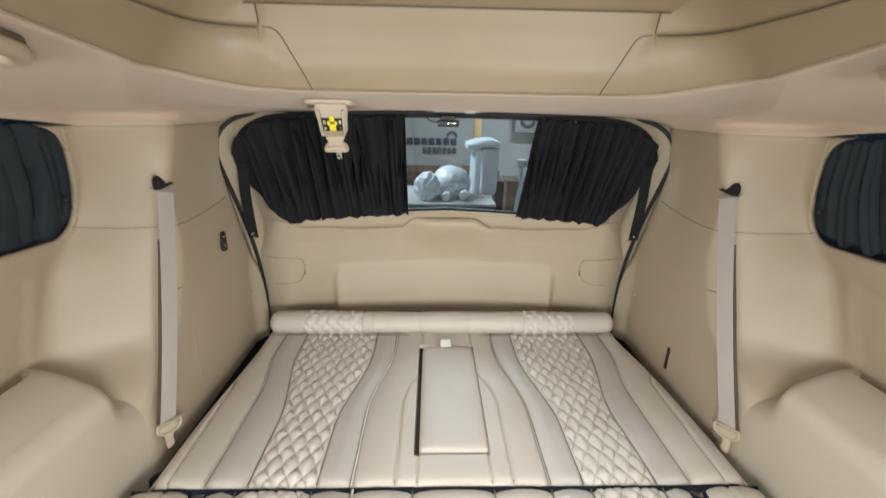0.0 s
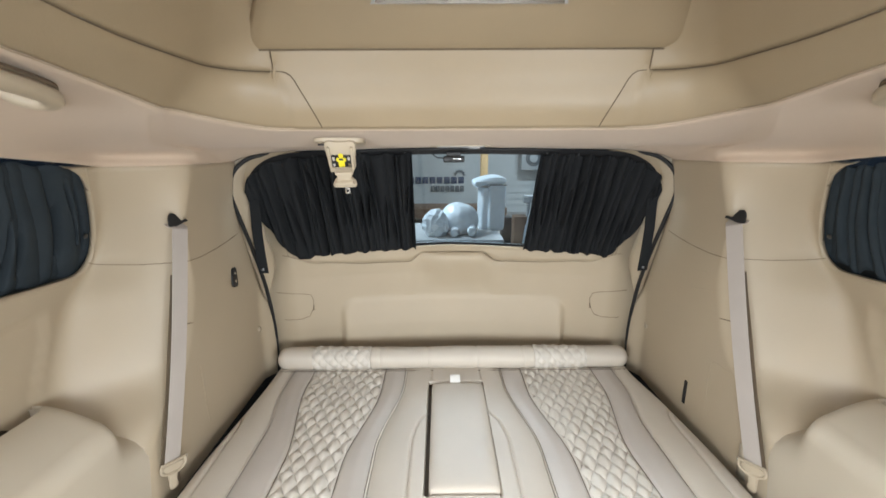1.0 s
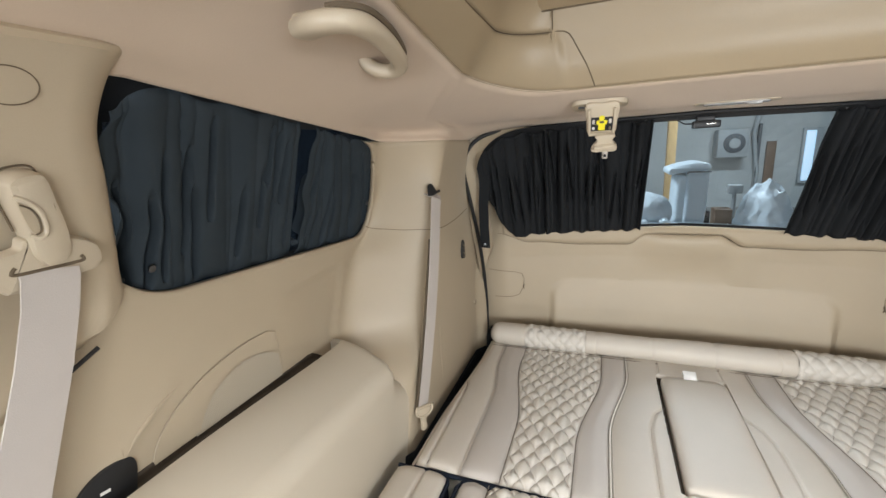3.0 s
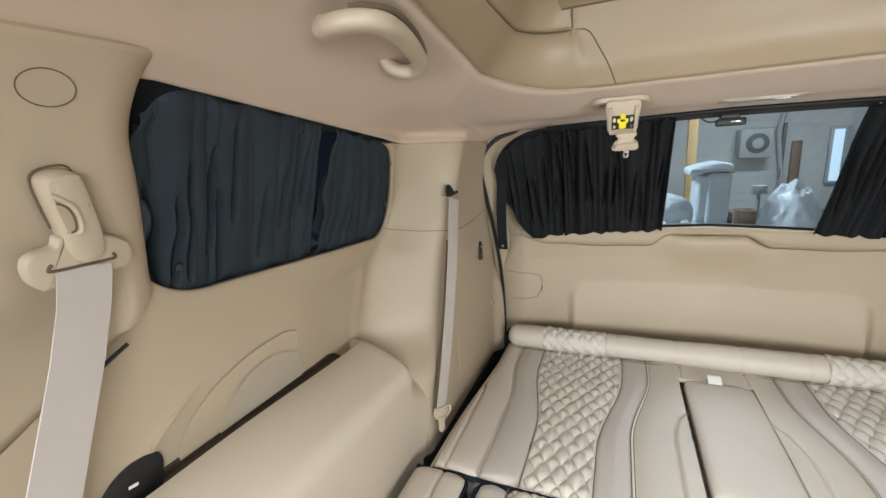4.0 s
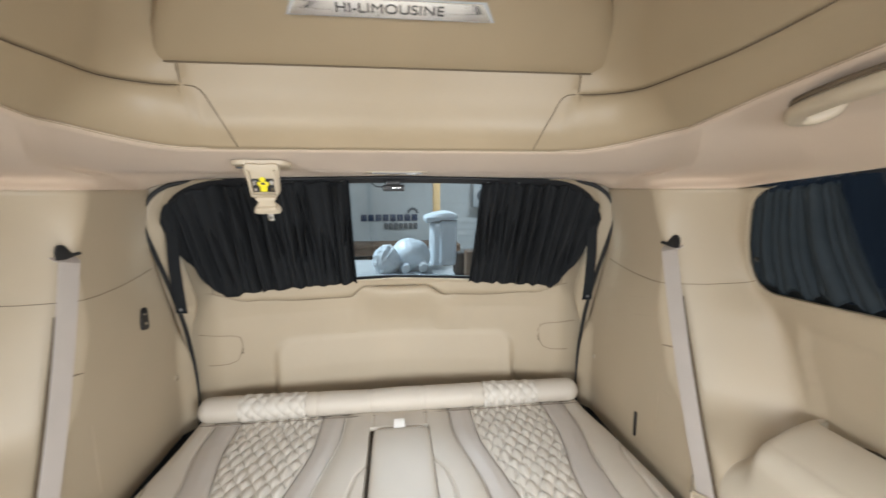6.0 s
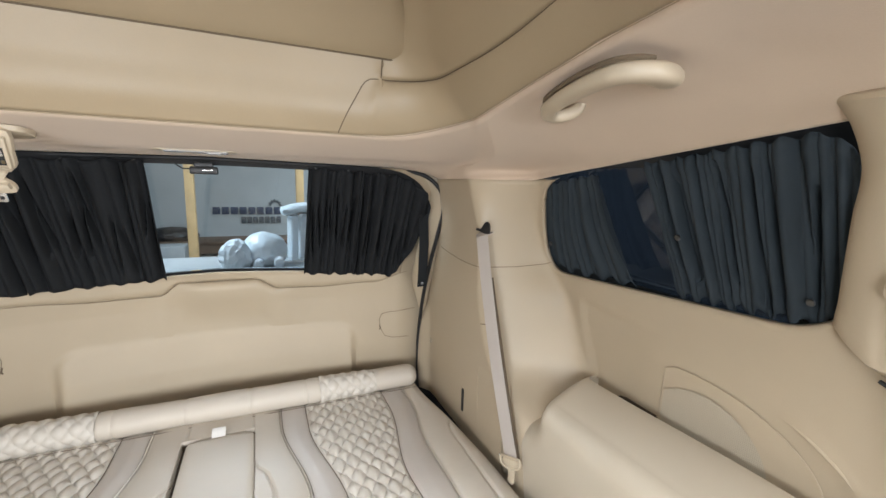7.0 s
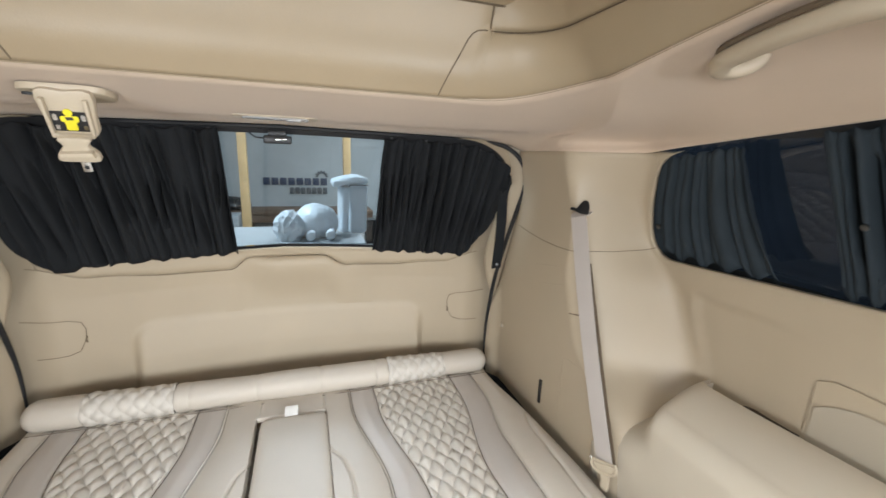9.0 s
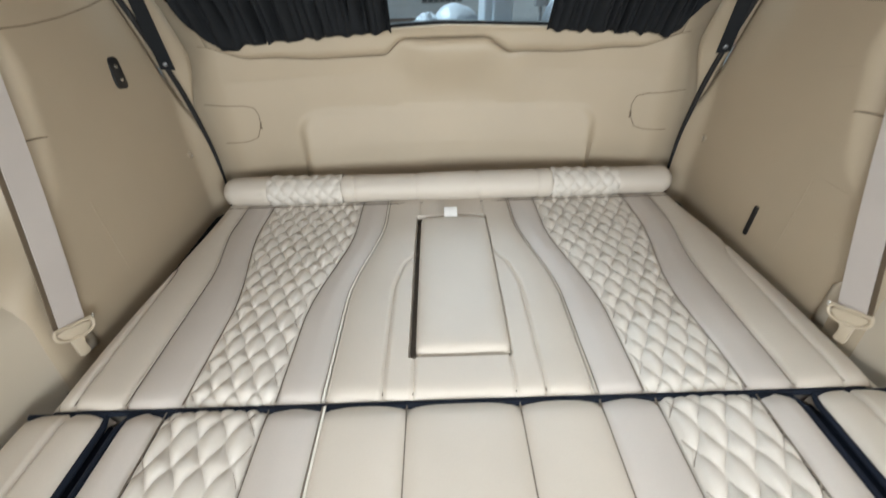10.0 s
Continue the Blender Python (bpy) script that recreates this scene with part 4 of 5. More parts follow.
def side_cushion(sx):
    t = thing("side_cushion", "narrow cream leather cushion with navy sides", "cushion", group="side cushions")
    part("base", side(block(0.562, 0.690, 0.50, 1.278, 0.25, TOP - 0.018, 0.01, 3), sx), NAVY, t, "navy cloth sides")

    def extra(x, y, eu, ev):
        return -0.007 * math.exp(-(((x - 0.618) / 0.004) ** 2)) - 0.012 * math.exp(-eu / 0.006)

    part("top_panel", side(zone(lambda y: 0.560, lambda y: 0.692, 0.50, 1.280, 40, 60, extra), sx), CREAM, t)
    part("edging", side(tube_along([(0.559, 0.52, TOP - 0.014), (0.559, 1.26, TOP - 0.014), (0.565, 1.279, TOP - 0.014), (0.69, 1.281, TOP - 0.014)], 0.005, 8), sx), NAVY, t, "dark navy edge binding")
    return t


for sx in (-1, 1):
    side_cushion(sx)
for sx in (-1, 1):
    # Black strip that paints the shade in the gap beside the bed
    def shade_strip(u, v):
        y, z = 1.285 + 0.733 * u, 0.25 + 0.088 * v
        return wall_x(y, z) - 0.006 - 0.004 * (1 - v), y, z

    g = finish("gap_lining", side(sheet(30, 4, shade_strip, towards=(0, 1.4, 1.0)), sx), CARPET)
    tagged(thicken(g, 0.003), "black strip painting the shade between bed and side trim", "lining", kind="structure")
# Black block that paints the shade between bolster and tailgate
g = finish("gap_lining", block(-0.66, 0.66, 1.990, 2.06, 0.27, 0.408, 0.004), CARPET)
tagged(g, "black strip painting the shade behind the bolster", "lining", kind="structure")
base = finish("bed_platform", block(-0.70, 0.70, 0.45, 2.08, 0.0, 0.285, 0.006), CARPET)
tagged(base, "black carpeted platform under the bed cushions", "platform")


# ---- curtains ----
GUNMETAL = material("dark_stud_metal", (0.12, 0.12, 0.12), 0.35, metal=1.0, vary=0.1, bump=0.05)
def folds(u, v, waves, amp, seed):
    """Depth of hanging folds across a curtain: round crests, narrow valleys, uneven widths."""
    rnd = random.Random(seed)
    p1, p2, p3, p4 = (rnd.uniform(0, 6.28) for _ in range(4))
    w = u + 0.020 * math.sin(9 * u + p1) + 0.012 * math.sin(23 * u + p2) + 0.022 * (v - 0.5) * math.sin(7 * u + p3)
    a = abs(math.sin(math.pi * waves * w + p4 + 0.35 * math.sin(2.5 * v + p1)))
    b = abs(math.sin(math.pi * waves * 1.63 * w + p2 + 0.5 * v))
    strength = 0.65 + 0.35 * math.sin(13 * u + p3)
    return amp * (strength * (a ** 0.6 - 0.6) + 0.35 * (b ** 0.7 - 0.6))


def rear_curtain(sx):
    t = thing("rear_window_curtain", "gathered charcoal cloth curtain on the tailgate window", "curtain", group="rear window curtains")
    inner_top, inner_bot = (0.130, 0.134) if sx < 0 else (0.266, 0.262)
    seed = 3 if sx < 0 else 8
    rnd = random.Random(40 + seed)
    creases = []
    for k in range(16):
        v0 = rnd.uniform(0.0, 0.4)
        creases.append((0.06 + 0.058 * k + rnd.uniform(-0.015, 0.015), v0, v0 + rnd.uniform(0.4, 0.7), rnd.uniform(0.018, 0.034), rnd.uniform(-0.06, 0.06)))

    def place(u, v):
        xt, xb = 0.637 + (inner_top - 0.637) * u, 0.637 + (inner_bot - 0.637) * u
        x = xb + (xt - xb) * v
        zb = rear_bottom(x) - 0.008 - (0.0028 * math.sin(u * 47 + seed) + 0.002 * math.sin(u * 83)) * ss(0, 0.1, u) - 0.010 * math.exp(-(((u - 0.20) / 0.06) ** 2))
        zt = rear_top(x) - 0.006 - 0.004 * math.sin(u * 46 + seed)
        z = zb + (zt - zb) * v
        amp = 0.046 * (0.60 + 0.45 * math.sin(math.pi * min(1, max(0, v)))) * ss(0, 0.06, u)
        y = glass_y(x, z) - 0.022 - folds(u, v, 10, amp, seed) - 0.004
        for uc, v0, v1, deep, slant in creases:
            y += deep * math.exp(-(((u - uc - slant * (v - v0)) / 0.007) ** 2)) * ss(v0, v0 + 0.15, v) * ss(v1, v1 - 0.15, v)
        # stitched hems at top and bottom
        y -= 0.003 * (math.exp(-(((v - 0.045) / 0.03) ** 2)) + math.exp(-(((v - 0.955) / 0.03) ** 2)))
        return sx * x, y, z

    bm = sheet(260, 34, place, towards=(0, 0.6, 1.0))
    thicken(part("cloth", bm, CLOTH, t), 0.0015)
    # hanging tie band with a press stud
    band = ribbon([(sx * 0.618, 1.862, 1.020), (sx * 0.620, 1.868, 0.985), (sx * 0.627, 1.878, 0.92), (sx * 0.631, 1.892, 0.85), (sx * 0.632, 1.904, 0.770)], (sx * 1.0, 0.12, 0), 0.034, 0.002)
    b = part("tie_band", band, CLOTH, t, "loose charcoal tie band")
    part("press_stud", disc(0.005, 0.002, frame_at((sx * 0.632, 1.900, 0.782), (-sx * 0.36, -0.93, 0)), 14), GUNMETAL, b, "metal press stud")
    for k in range(4):
        x = sx * (0.56 - (0.56 - inner_top - 0.02) * k / 3)
        z = rear_top(x) - 0.003
        part("track_hook", block(x - 0.003, x + 0.003, glass_y(x, z) - 0.022, glass_y(x, z) - 0.016, z - 0.003, z + 0.001, 0.001), GUNMETAL, t, "small metal curtain hook")
    return t


for sx in (-1, 1):
    rear_curtain(sx)


def pane_x(z):
    return 0.892 - 0.43 * (z - 0.924)


def side_top(y):
    z = eaves_z(y) + 0.006
    for g in (y - 0.850, 1.56 - y):
        if g < 0.035:
            z -= 0.035 - math.sqrt(max(0, 0.035 ** 2 - (0.035 - max(g, 0)) ** 2))
    return z


def side_bottom(y):
    z = 0.921 - 0.034 * (y - 0.9) / 0.6
    for g in (y - 0.875, 1.548 - y):
        if g < 0.07:
            z += 0.07 - math.sqrt(max(0, 0.0049 - (0.07 - max(g, 0)) ** 2))
    return z


def side_curtain(sx, name, label, y_top, y_bot, seed, waves, amp, studs, smooth_to=0.0, creases=()):
    t = thing(name, label, "curtain", group="side window curtains")

    def place(u, v):
        yt, yb = y_top[0] + (y_top[1] - y_top[0]) * u, y_bot[0] + (y_bot[1] - y_bot[0]) * u
        y = yb + (yt - yb) * v
        zb = side_bottom(y) + (0.004 if sx < 0 else 0.012) + (0.006 if sx < 0 else 0.009) * math.sin(u * 5.5 * waves + seed)
        zt = side_top(y) - (0.006 if sx < 0 else 0.012) - 0.003 * math.sin(u * 6 * waves + seed)
        zt -= 0.030 * math.exp(-(((y - 0.868) / 0.022) ** 2))
        z = zb + (zt - zb) * v
        yy = y - 0.42 * lean(z) * ss(1.15, 1.45, y)
        a = amp * (0.55 + 0.45 * math.sin(math.pi * v)) * (1 - 0.75 * smooth_to * math.sin(math.pi * u)) * ss(1.545, 1.47, y)
        x = pane_x(z) - 0.010 - folds(u, v, waves, a, seed)
        if sx < 0:
            yy += (0.007 * math.sin(9 * v + seed) + 0.004 * math.sin(21 * v)) * (1 - u) ** 6
        for uc, v0, v1, deep, slant in creases:
            x += 3.4 * deep * math.exp(-(((u - uc - slant * (v - v0)) / 0.011) ** 2)) * ss(v0, v0 + 0.12, v) * ss(v1, v1 - 0.12, v)
        x -= 0.003 * (math.exp(-(((v - 0.07) / 0.03) ** 2)) + math.exp(-(((v - 0.93) / 0.03) ** 2)))
        return x, yy, z

    c = part("cloth", side(sheet(190, 34, place, towards=(0, 1.2, 1.0)), sx), SIDE_CLOTH, t)
    thicken(c, 0.0015)
    for y, z in studs:
        yy = y - 0.42 * lean(z) * ss(1.15, 1.45, y)
        part("press_stud", disc(0.0055, 0.003, frame_at((sx * (pane_x(z) - 0.024), yy, z), (-sx, 0, -0.3)), 14), GUNMETAL, t, "dark press stud")
    return t


side_curtain(-1, "side_window_curtain", "taut slate cloth curtain on the side window", (0.862, 1.200), (0.884, 1.238), 5, 4, 0.026, [(0.925, 0.972)], 0.5, [(0.03, 0.05, 0.5, 0.016, 0.02), (0.07, 0.0, 0.62, 0.016, -0.04), (0.13, 0.0, 0.55, 0.014, 0.05), (0.20, 0.05, 0.75, 0.016, 0.02), (0.30, 0.2, 0.8, 0.014, 0.05), (0.36, 0.0, 0.6, 0.012, -0.01), (0.42, 0.35, 0.95, 0.016, 0.02), (0.60, 0.1, 0.6, 0.010, 0.04), (0.72, 0.25, 0.7, 0.013, 0.03), (0.76, 0.55, 0.95, 0.015, 0.04), (0.82, 0.30, 0.95, 0.015, 0.05), (0.88, 0.45, 0.9, 0.013, 0.06), (0.93, 0.1, 0.6, 0.014, 0.06)])
side_curtain(-1, "side_window_curtain", "short slate cloth curtain beside the rear pillar", (1.252, 1.54), (1.254, 1.552), 12, 4, 0.026, [(1.51, 0.985)], 0.3, [(0.06, 0.1, 0.75, 0.014, 0.16), (0.16, 0.0, 0.6, 0.014, 0.14), (0.28, 0.05, 0.6, 0.013, 0.12), (0.40, 0.1, 0.5, 0.012, 0.10), (0.70, 0.2, 0.7, 0.013, 0.04), (0.84, 0.3, 0.9, 0.014, -0.06), (0.92, 0.15, 0.85, 0.014, -0.05)])
side_curtain(1, "side_window_curtain", "gathered slate cloth curtain on the side window", (0.872, 1.172), (0.882, 1.152), 21, 10, 0.030, [(0.925, 0.972), (1.118, 1.04)], 0.0, [(0.16, 0.1, 0.8, 0.010, -0.03), (0.38, 0.0, 0.9, 0.012, 0.02), (0.55, 0.15, 0.95, 0.013, 0.02), (0.80, 0.1, 0.9, 0.014, 0.03), (0.90, 0.2, 1.0, 0.012, 0.02)])
side_curtain(1, "side_window_curtain", "short gathered slate curtain beside the rear pillar", (1.335, 1.54), (1.245, 1.552), 31, 6, 0.034, [(1.51, 0.972)])

for sx in (-1, 1):
    w = thing("window_2" if sx > 0 else "window_1", "dark privacy-glass side window of the van", "window", kind="structure")

    def pane(u, v):
        y = 0.80 + 1.0 * u
        z = 0.80 + 0.50 * v
        return pane_x(z) + 0.026, y, z

    g = part("pane", side(sheet(4, 4, pane, towards=(0, 1.2, 1.0)), sx), PRIVACY, w)
    g.visible_shadow = False
    thicken(g, 0.004)
    for y0, y1, z0, z1, nm in ((0.80, 1.80, 0.80, 0.905, "lower_border"), (0.80, 1.80, 1.165, 1.30, "upper_border"), (0.80, 0.885, 0.905, 1.165, "front_border"), (1.55, 1.80, 0.905, 1.165, "rear_border")):
        def band(u, v):
            z = z0 + (z1 - z0) * v
            return pane_x(z) + 0.021, y0 + (y1 - y0) * u, z
        part(nm, side(sheet(4, 4, band, towards=(0, 1.2, 1.0)), sx), RUBBER, w, "black border of the glass")


# ---- seat belts on the rear pillars ----
def rear_belt(sx):
    t = thing("rear_seat_belt", "pale greige seat belt hanging along the rear pillar", "seat belt", group="rear seat belts")
    top, bot = Vector((0.670, 1.567, 0.987)), Vector((0.682, 1.392 if sx > 0 else 1.418, 0.452))
    pts = [top + Vector((0.02, 0.01, 0.010)), top + Vector((0.004, 0.001, 0.004)), *[top.lerp(bot, k / 10) + Vector((-0.007 * math.sin(math.pi * k / 10), 0, 0)) for k in range(0, 11)]]
    part("webbing", side(ribbon(pts, Vector((0.16, -1.0, 0.0)), 0.045, 0.0016), sx), WEB, t)
    # black mouth in the pillar
    m = frame_at((0.681, 1.576, 1.001), (-1, -0.25, 0.05))
    out = [(-0.022, -0.012), (0.020, -0.004), (0.034, -0.002), (0.030, 0.006), (0.014, 0.004), (0.004, 0.016), (-0.006, 0.028), (-0.018, 0.030), (-0.026, 0.020), (-0.028, 0.004)]
    part("belt_mouth", side(slab(curved([(-0.85 * a, 0.8 * b) for a, b in out], True, 3), 0.004, m, 0.001), sx), BLACK, t, "black belt mouth")
    # anchor at the foot: a bow for the webbing on a neck that is bolted down
    m = frame_at((bot.x - 0.002, bot.y - 0.004, 0.448), (-0.94, -0.30, 0.15), (0, 0.28, 1))
    bow = curved([(-0.030, 0.012), (-0.034, 0.002), (-0.030, -0.010), (-0.016, -0.017), (0.0, -0.020), (0.016, -0.017), (0.030, -0.010), (0.034, 0.002), (0.030, 0.012)], False, 4)
    part("anchor_bow", side(tube_along([m @ Vector((0.9 * a, 0.9 * b, 0.004)) for a, b in bow], 0.0031, 8), sx), BUCKLE, t, "beige anchor bow")
    part("anchor_bar", side(tube_along([m @ Vector((-0.028, 0.009, 0.003)), m @ Vector((0.028, 0.009, 0.003))], 0.0032, 8), sx), BUCKLE, t)
    part("anchor_cover", side(slab(curved([(-0.024, 0.004), (-0.020, -0.010), (-0.010, -0.018), (0.010, -0.018), (0.020, -0.010), (0.024, 0.004)], True, 4), 0.005, m @ pose(0, 0, -0.001), 0.002), sx), BUCKLE, t, "beige anchor cover")
    part("anchor_neck", side(slab(curved([(-0.009, -0.014), (-0.007, -0.030), (-0.010, -0.048), (0.006, -0.052), (0.010, -0.034), (0.011, -0.014)], True, 4), 0.006, m, 0.002), sx), BUCKLE, t)
    part("anchor_pin", side(tube_along([m @ Vector((-0.034, 0.012, 0.003)), m @ Vector((-0.031, 0.006, 0.005))], 0.0022, 8), sx), STEEL, t, "steel pin")
    # dark strip painted in for the shaded gap along the belt's front edge
    under = [p + Vector((0.006, -0.0065 * ss(0.0, 0.35, k / 9), 0)) for k, p in enumerate(pts[4:])]
    part("under_layer", side(ribbon(under, Vector((0.16, -1.0, 0.0)), 0.042, 0.0016), sx), SEAM, t, "dark strip standing in for shade along the belt's front edge")
    # short slot behind the belt
    line = [(1.548, 0.735), (1.562, 0.7375), (1.576, 0.737), (1.590, 0.734)]
    j = finish("belt_slot", side(tube_along([(wall_x(y, z) - 0.0002, y, z) for y, z in line], [0.0010, 0.0016, 0.0016, 0.0008], 6), sx), SEAM)
    tagged(j, "short dark slot in the pillar trim behind the belt", "slot", group="belt slots")
    return t


for sx in (-1, 1):
    rear_belt(sx)


# ---- seat belts on the front pillar covers ----
def front_belt(sx):
    t = thing("seat_belt", "beige belt guide with wide greige webbing", "seat belt", group="front pillar belts")
    cx = wall_x(0.77, 1.06) - 0.039
    m = frame_at((cx, 0.772, 1.066), (-1, 0.10, -0.30), (0, -0.16, 1))
    body = slab(curved([(0.0115, 0.048), (0.003, 0.0525), (-0.012, 0.0515), (-0.0185, 0.044), (-0.0215, 0.020), (-0.0245, -0.004), (-0.0242, -0.030), (-0.016, -0.0425), (0.000, -0.042), (0.0075, -0.026), (0.008, -0.006), (0.0115, 0.021), (0.013, 0.040)]), 0.021, m, 0.006)
    part("adjuster", side(body, sx), BUCKLE, t, "beige height adjuster")
    # thumb hollow, its shade painted as a darker flush plate, with its raised hoop
    window = [(0.0105, 0.030), (0.004, 0.0235), (-0.001, 0.010), (0.000, -0.001), (0.004, -0.0035), (0.0075, 0.004), (0.0095, 0.016)]
    part("button_recess", side(slab(curved(window), 0.0008, m @ pose(0, 0, 0.0206), 0), sx), TRIM, t, "darker plate painted as the shaded thumb hollow")
    rim = curved([(0.0115, 0.036, 0.019), (0.006, 0.0315, 0.0215), (-0.0005, 0.023, 0.0230), (-0.0045, 0.010, 0.0230), (-0.0035, -0.004, 0.0230), (0.0025, -0.0075, 0.0222), (0.0075, -0.004, 0.019)], False)
    part("button_rim", side(tube_along([m @ Vector(p) for p in rim], 0.0022, 8), sx), BUCKLE, t)
    edge = [m @ Vector(p) for p in curved([(0.0100, 0.028, 0.0217), (0.003, 0.0215, 0.0219), (-0.0008, 0.010, 0.0219), (0.0, -0.0015, 0.0219), (0.0045, -0.0038, 0.0219)], False)]
    part("hollow_joint", side(tube_along(edge, 0.0009, 5), sx), SEAM, t)
    grip = curved([(-0.0165, 0.036, 0.0165), (-0.0165, 0.020, 0.020), (-0.0175, 0.006, 0.0195), (-0.0225, -0.004, 0.017)], False)
    part("grip_joint", side(tube_along([m @ Vector(p) for p in grip], 0.0007, 5), sx), SEAM, t)
    joint = curved([(0.0100, -0.004), (0.0135, 0.021), (0.0155, 0.042), (0.0125, 0.052), (0.003, 0.0555), (-0.013, 0.0545), (-0.020, 0.046), (-0.0235, 0.020)], False)
    part("adjuster_joint", side(tube_along([m @ Vector((p[0], p[1], 0.0015)) for p in joint], 0.0011, 5), sx), SEAM, t)
    ear = [(0.0097, -0.0096), (0.016, -0.0185), (0.0305, -0.0191), (0.0395, -0.0227), (0.0435, -0.033), (0.0425, -0.046), (0.037, -0.056), (0.030, -0.0615), (0.0, -0.065), (-0.031, -0.0675), (-0.044, -0.0685), (-0.0535, -0.059), (-0.051, -0.040), (-0.0345, -0.026), (-0.015, -0.018)]
    part("belt_loop", side(slab(curved(ear), 0.012, m @ pose(0, 0, 0.002), 0.005), sx), BUCKLE, t, "beige belt loop")
    slot = [m @ Vector((p[0], p[1], 0.0140)) for p in ((0.0235, -0.0335), (0.0268, -0.0365), (0.0255, -0.0405), (0.0044, -0.0450), (-0.0295, -0.0510), (-0.0335, -0.0485), (-0.0315, -0.0450))]
    part("loop_slot", side(tube_along(curved(slot, False), 0.0019, 6), sx), SEAM, t, "shadowed belt slot")
    a = m @ Vector((-0.002, -0.0475, 0.0140))
    pts = [a + Vector(p) for p in ((0, 0, 0), (-0.002, -0.001, -0.008), (0.003, -0.006, -0.04), (0.008, -0.022, -0.097), (0.010, -0.066, -0.214), (0.012, -0.112, -0.34), (0.012, -0.16, -0.52))]
    part("webbing", side(ribbon(pts, m.to_3x3() @ Vector((1.0, 0.16, 0)), 0.051, 0.0018), sx), WEB, t)
    part("belt_slot", side(tube_along([(wall_x(0.845, 0.888) - 0.008, 0.846, 0.888), (wall_x(0.80, 0.866) - 0.008, 0.800, 0.865), (wall_x(0.77, 0.85) - 0.008, 0.770, 0.850)], 0.003, 8), sx), BLACK, t, "dark belt slot")
    return t


for sx in (-1, 1):
    front_belt(sx)


# ---- grab handles ----
def grab_handle(sx):
    t = thing("grab_handle", "beige moulded grab handle on the headliner", "grab handle", group="grab handles")
    # centre line with half width and half thickness, from the curled rear foot to the cut front end
    raw = [(0.616, 1.166, 1.266, 0.011, 0.011), (0.610, 1.170, 1.248, 0.0115, 0.011), (0.594, 1.181, 1.239, 0.012, 0.011), (0.571, 1.184, 1.238, 0.0125, 0.011), (0.553, 1.166, 1.242, 0.0125, 0.0105), (0.540, 1.130, 1.246, 0.0125, 0.0105), (0.527, 1.080, 1.250, 0.013, 0.0105), (0.519, 1.030, 1.253, 0.014, 0.011), (0.520, 0.997, 1.254, 0.016, 0.0115), (0.535, 0.977, 1.254, 0.0175, 0.0115), (0.560, 0.974, 1.254, 0.0180, 0.0120), (0.586, 0.986, 1.255, 0.0175, 0.0115)]
    out = [p for p in curved([r[:3] for r in raw], False, 6)]
    wide = [p for p in curved([(r[3], r[4], 0) for r in raw], False, 6)]
    bm = bmesh.new()
    rings = []
    for i, p in enumerate(out):
        d = (Vector(out[min(i + 1, len(out) - 1)]) - Vector(out[max(i - 1, 0)])).normalized()
        a = d.cross(Vector((0, 0, 1))).normalized()
        up = a.cross(d)
        ring = []
        for k in range(20):
            g = 2 * math.pi * k / 20
            c, s = math.cos(g), math.sin(g)
            ring.append(bm.verts.new(Vector(p) + a * wide[i][0] * math.copysign(abs(c) ** 0.75, c) + up * wide[i][1] * math.copysign(abs(s) ** 0.75, s)))
        rings.append(ring)
    for a, b in zip(rings, rings[1:]):
        for k in range(20):
            bm.faces.new((a[k], a[(k + 1) % 20], b[(k + 1) % 20], b[k]))
    bm.faces.new(rings[0][::-1])
    bm.faces.new(rings[-1])
    bmesh.ops.recalc_face_normals(bm, faces=bm.faces)
    part("grip", side(bm, sx), BUCKLE, t)
    # the foot of the front end, sunk in the headliner
    part("front_foot", side(tube_along([(0.588, 0.992, 1.256), (0.596, 0.998, 1.270)], [0.012, 0.012], 12), sx), BUCKLE, t)
    # Dark bar that paints the shade between the grip and the headliner
    part("shadow_joint", side(tube_along([(p[0] - 0.011, p[1] - 0.004, p[2] + 0.0135) for p in out[20:-8]], 0.0036, 6), sx), SEAM, t)
    return t


for sx in (-1, 1):
    grab_handle(sx)


# ---- roof panel with its nameplate ----
def panel_point(y):
    return 1.348 + 0.68 * (1.432 - y)


def roof_panel():
    t = thing("roof_end_panel", "padded tan leather panel closing the raised roof", "roof panel", kind="structure")

    def place(u, v):
        y = 1.440 - 0.20 * v
        hw = 0.424 - 0.15 * v
        # rounded corners
        cv = min(v, 1 - v) * 0.24
        if cv < 0.042:
            hw -= 0.042 - math.sqrt(max(0, 0.042 ** 2 - (0.042 - cv) ** 2))
        x = 0.007 - hw + (2 * hw + 0.020) * u
        e = min(min(u, 1 - u) * 2 * hw, cv)
        puff = 0.014 * (1 - math.exp(-e / 0.014))
        return x, y - 0.56 * puff, panel_point(y) - 0.83 * puff + 0.006

    bm = sheet(90, 40, place, towards=(0, 0.6, 1.0))
    thicken(part("pad", bm, TAN, t), 0.02)
    # Dark tube painted in as the shadow below the panel's lower edge
    part("edge_joint", tube_along([(-0.385 + 0.79 * k / 30, 1.4165, 1.3505) for k in range(31)], 0.0016, 6), SEAM, t, "dark line painted as the shadow under the panel")
    return t


roof_panel()


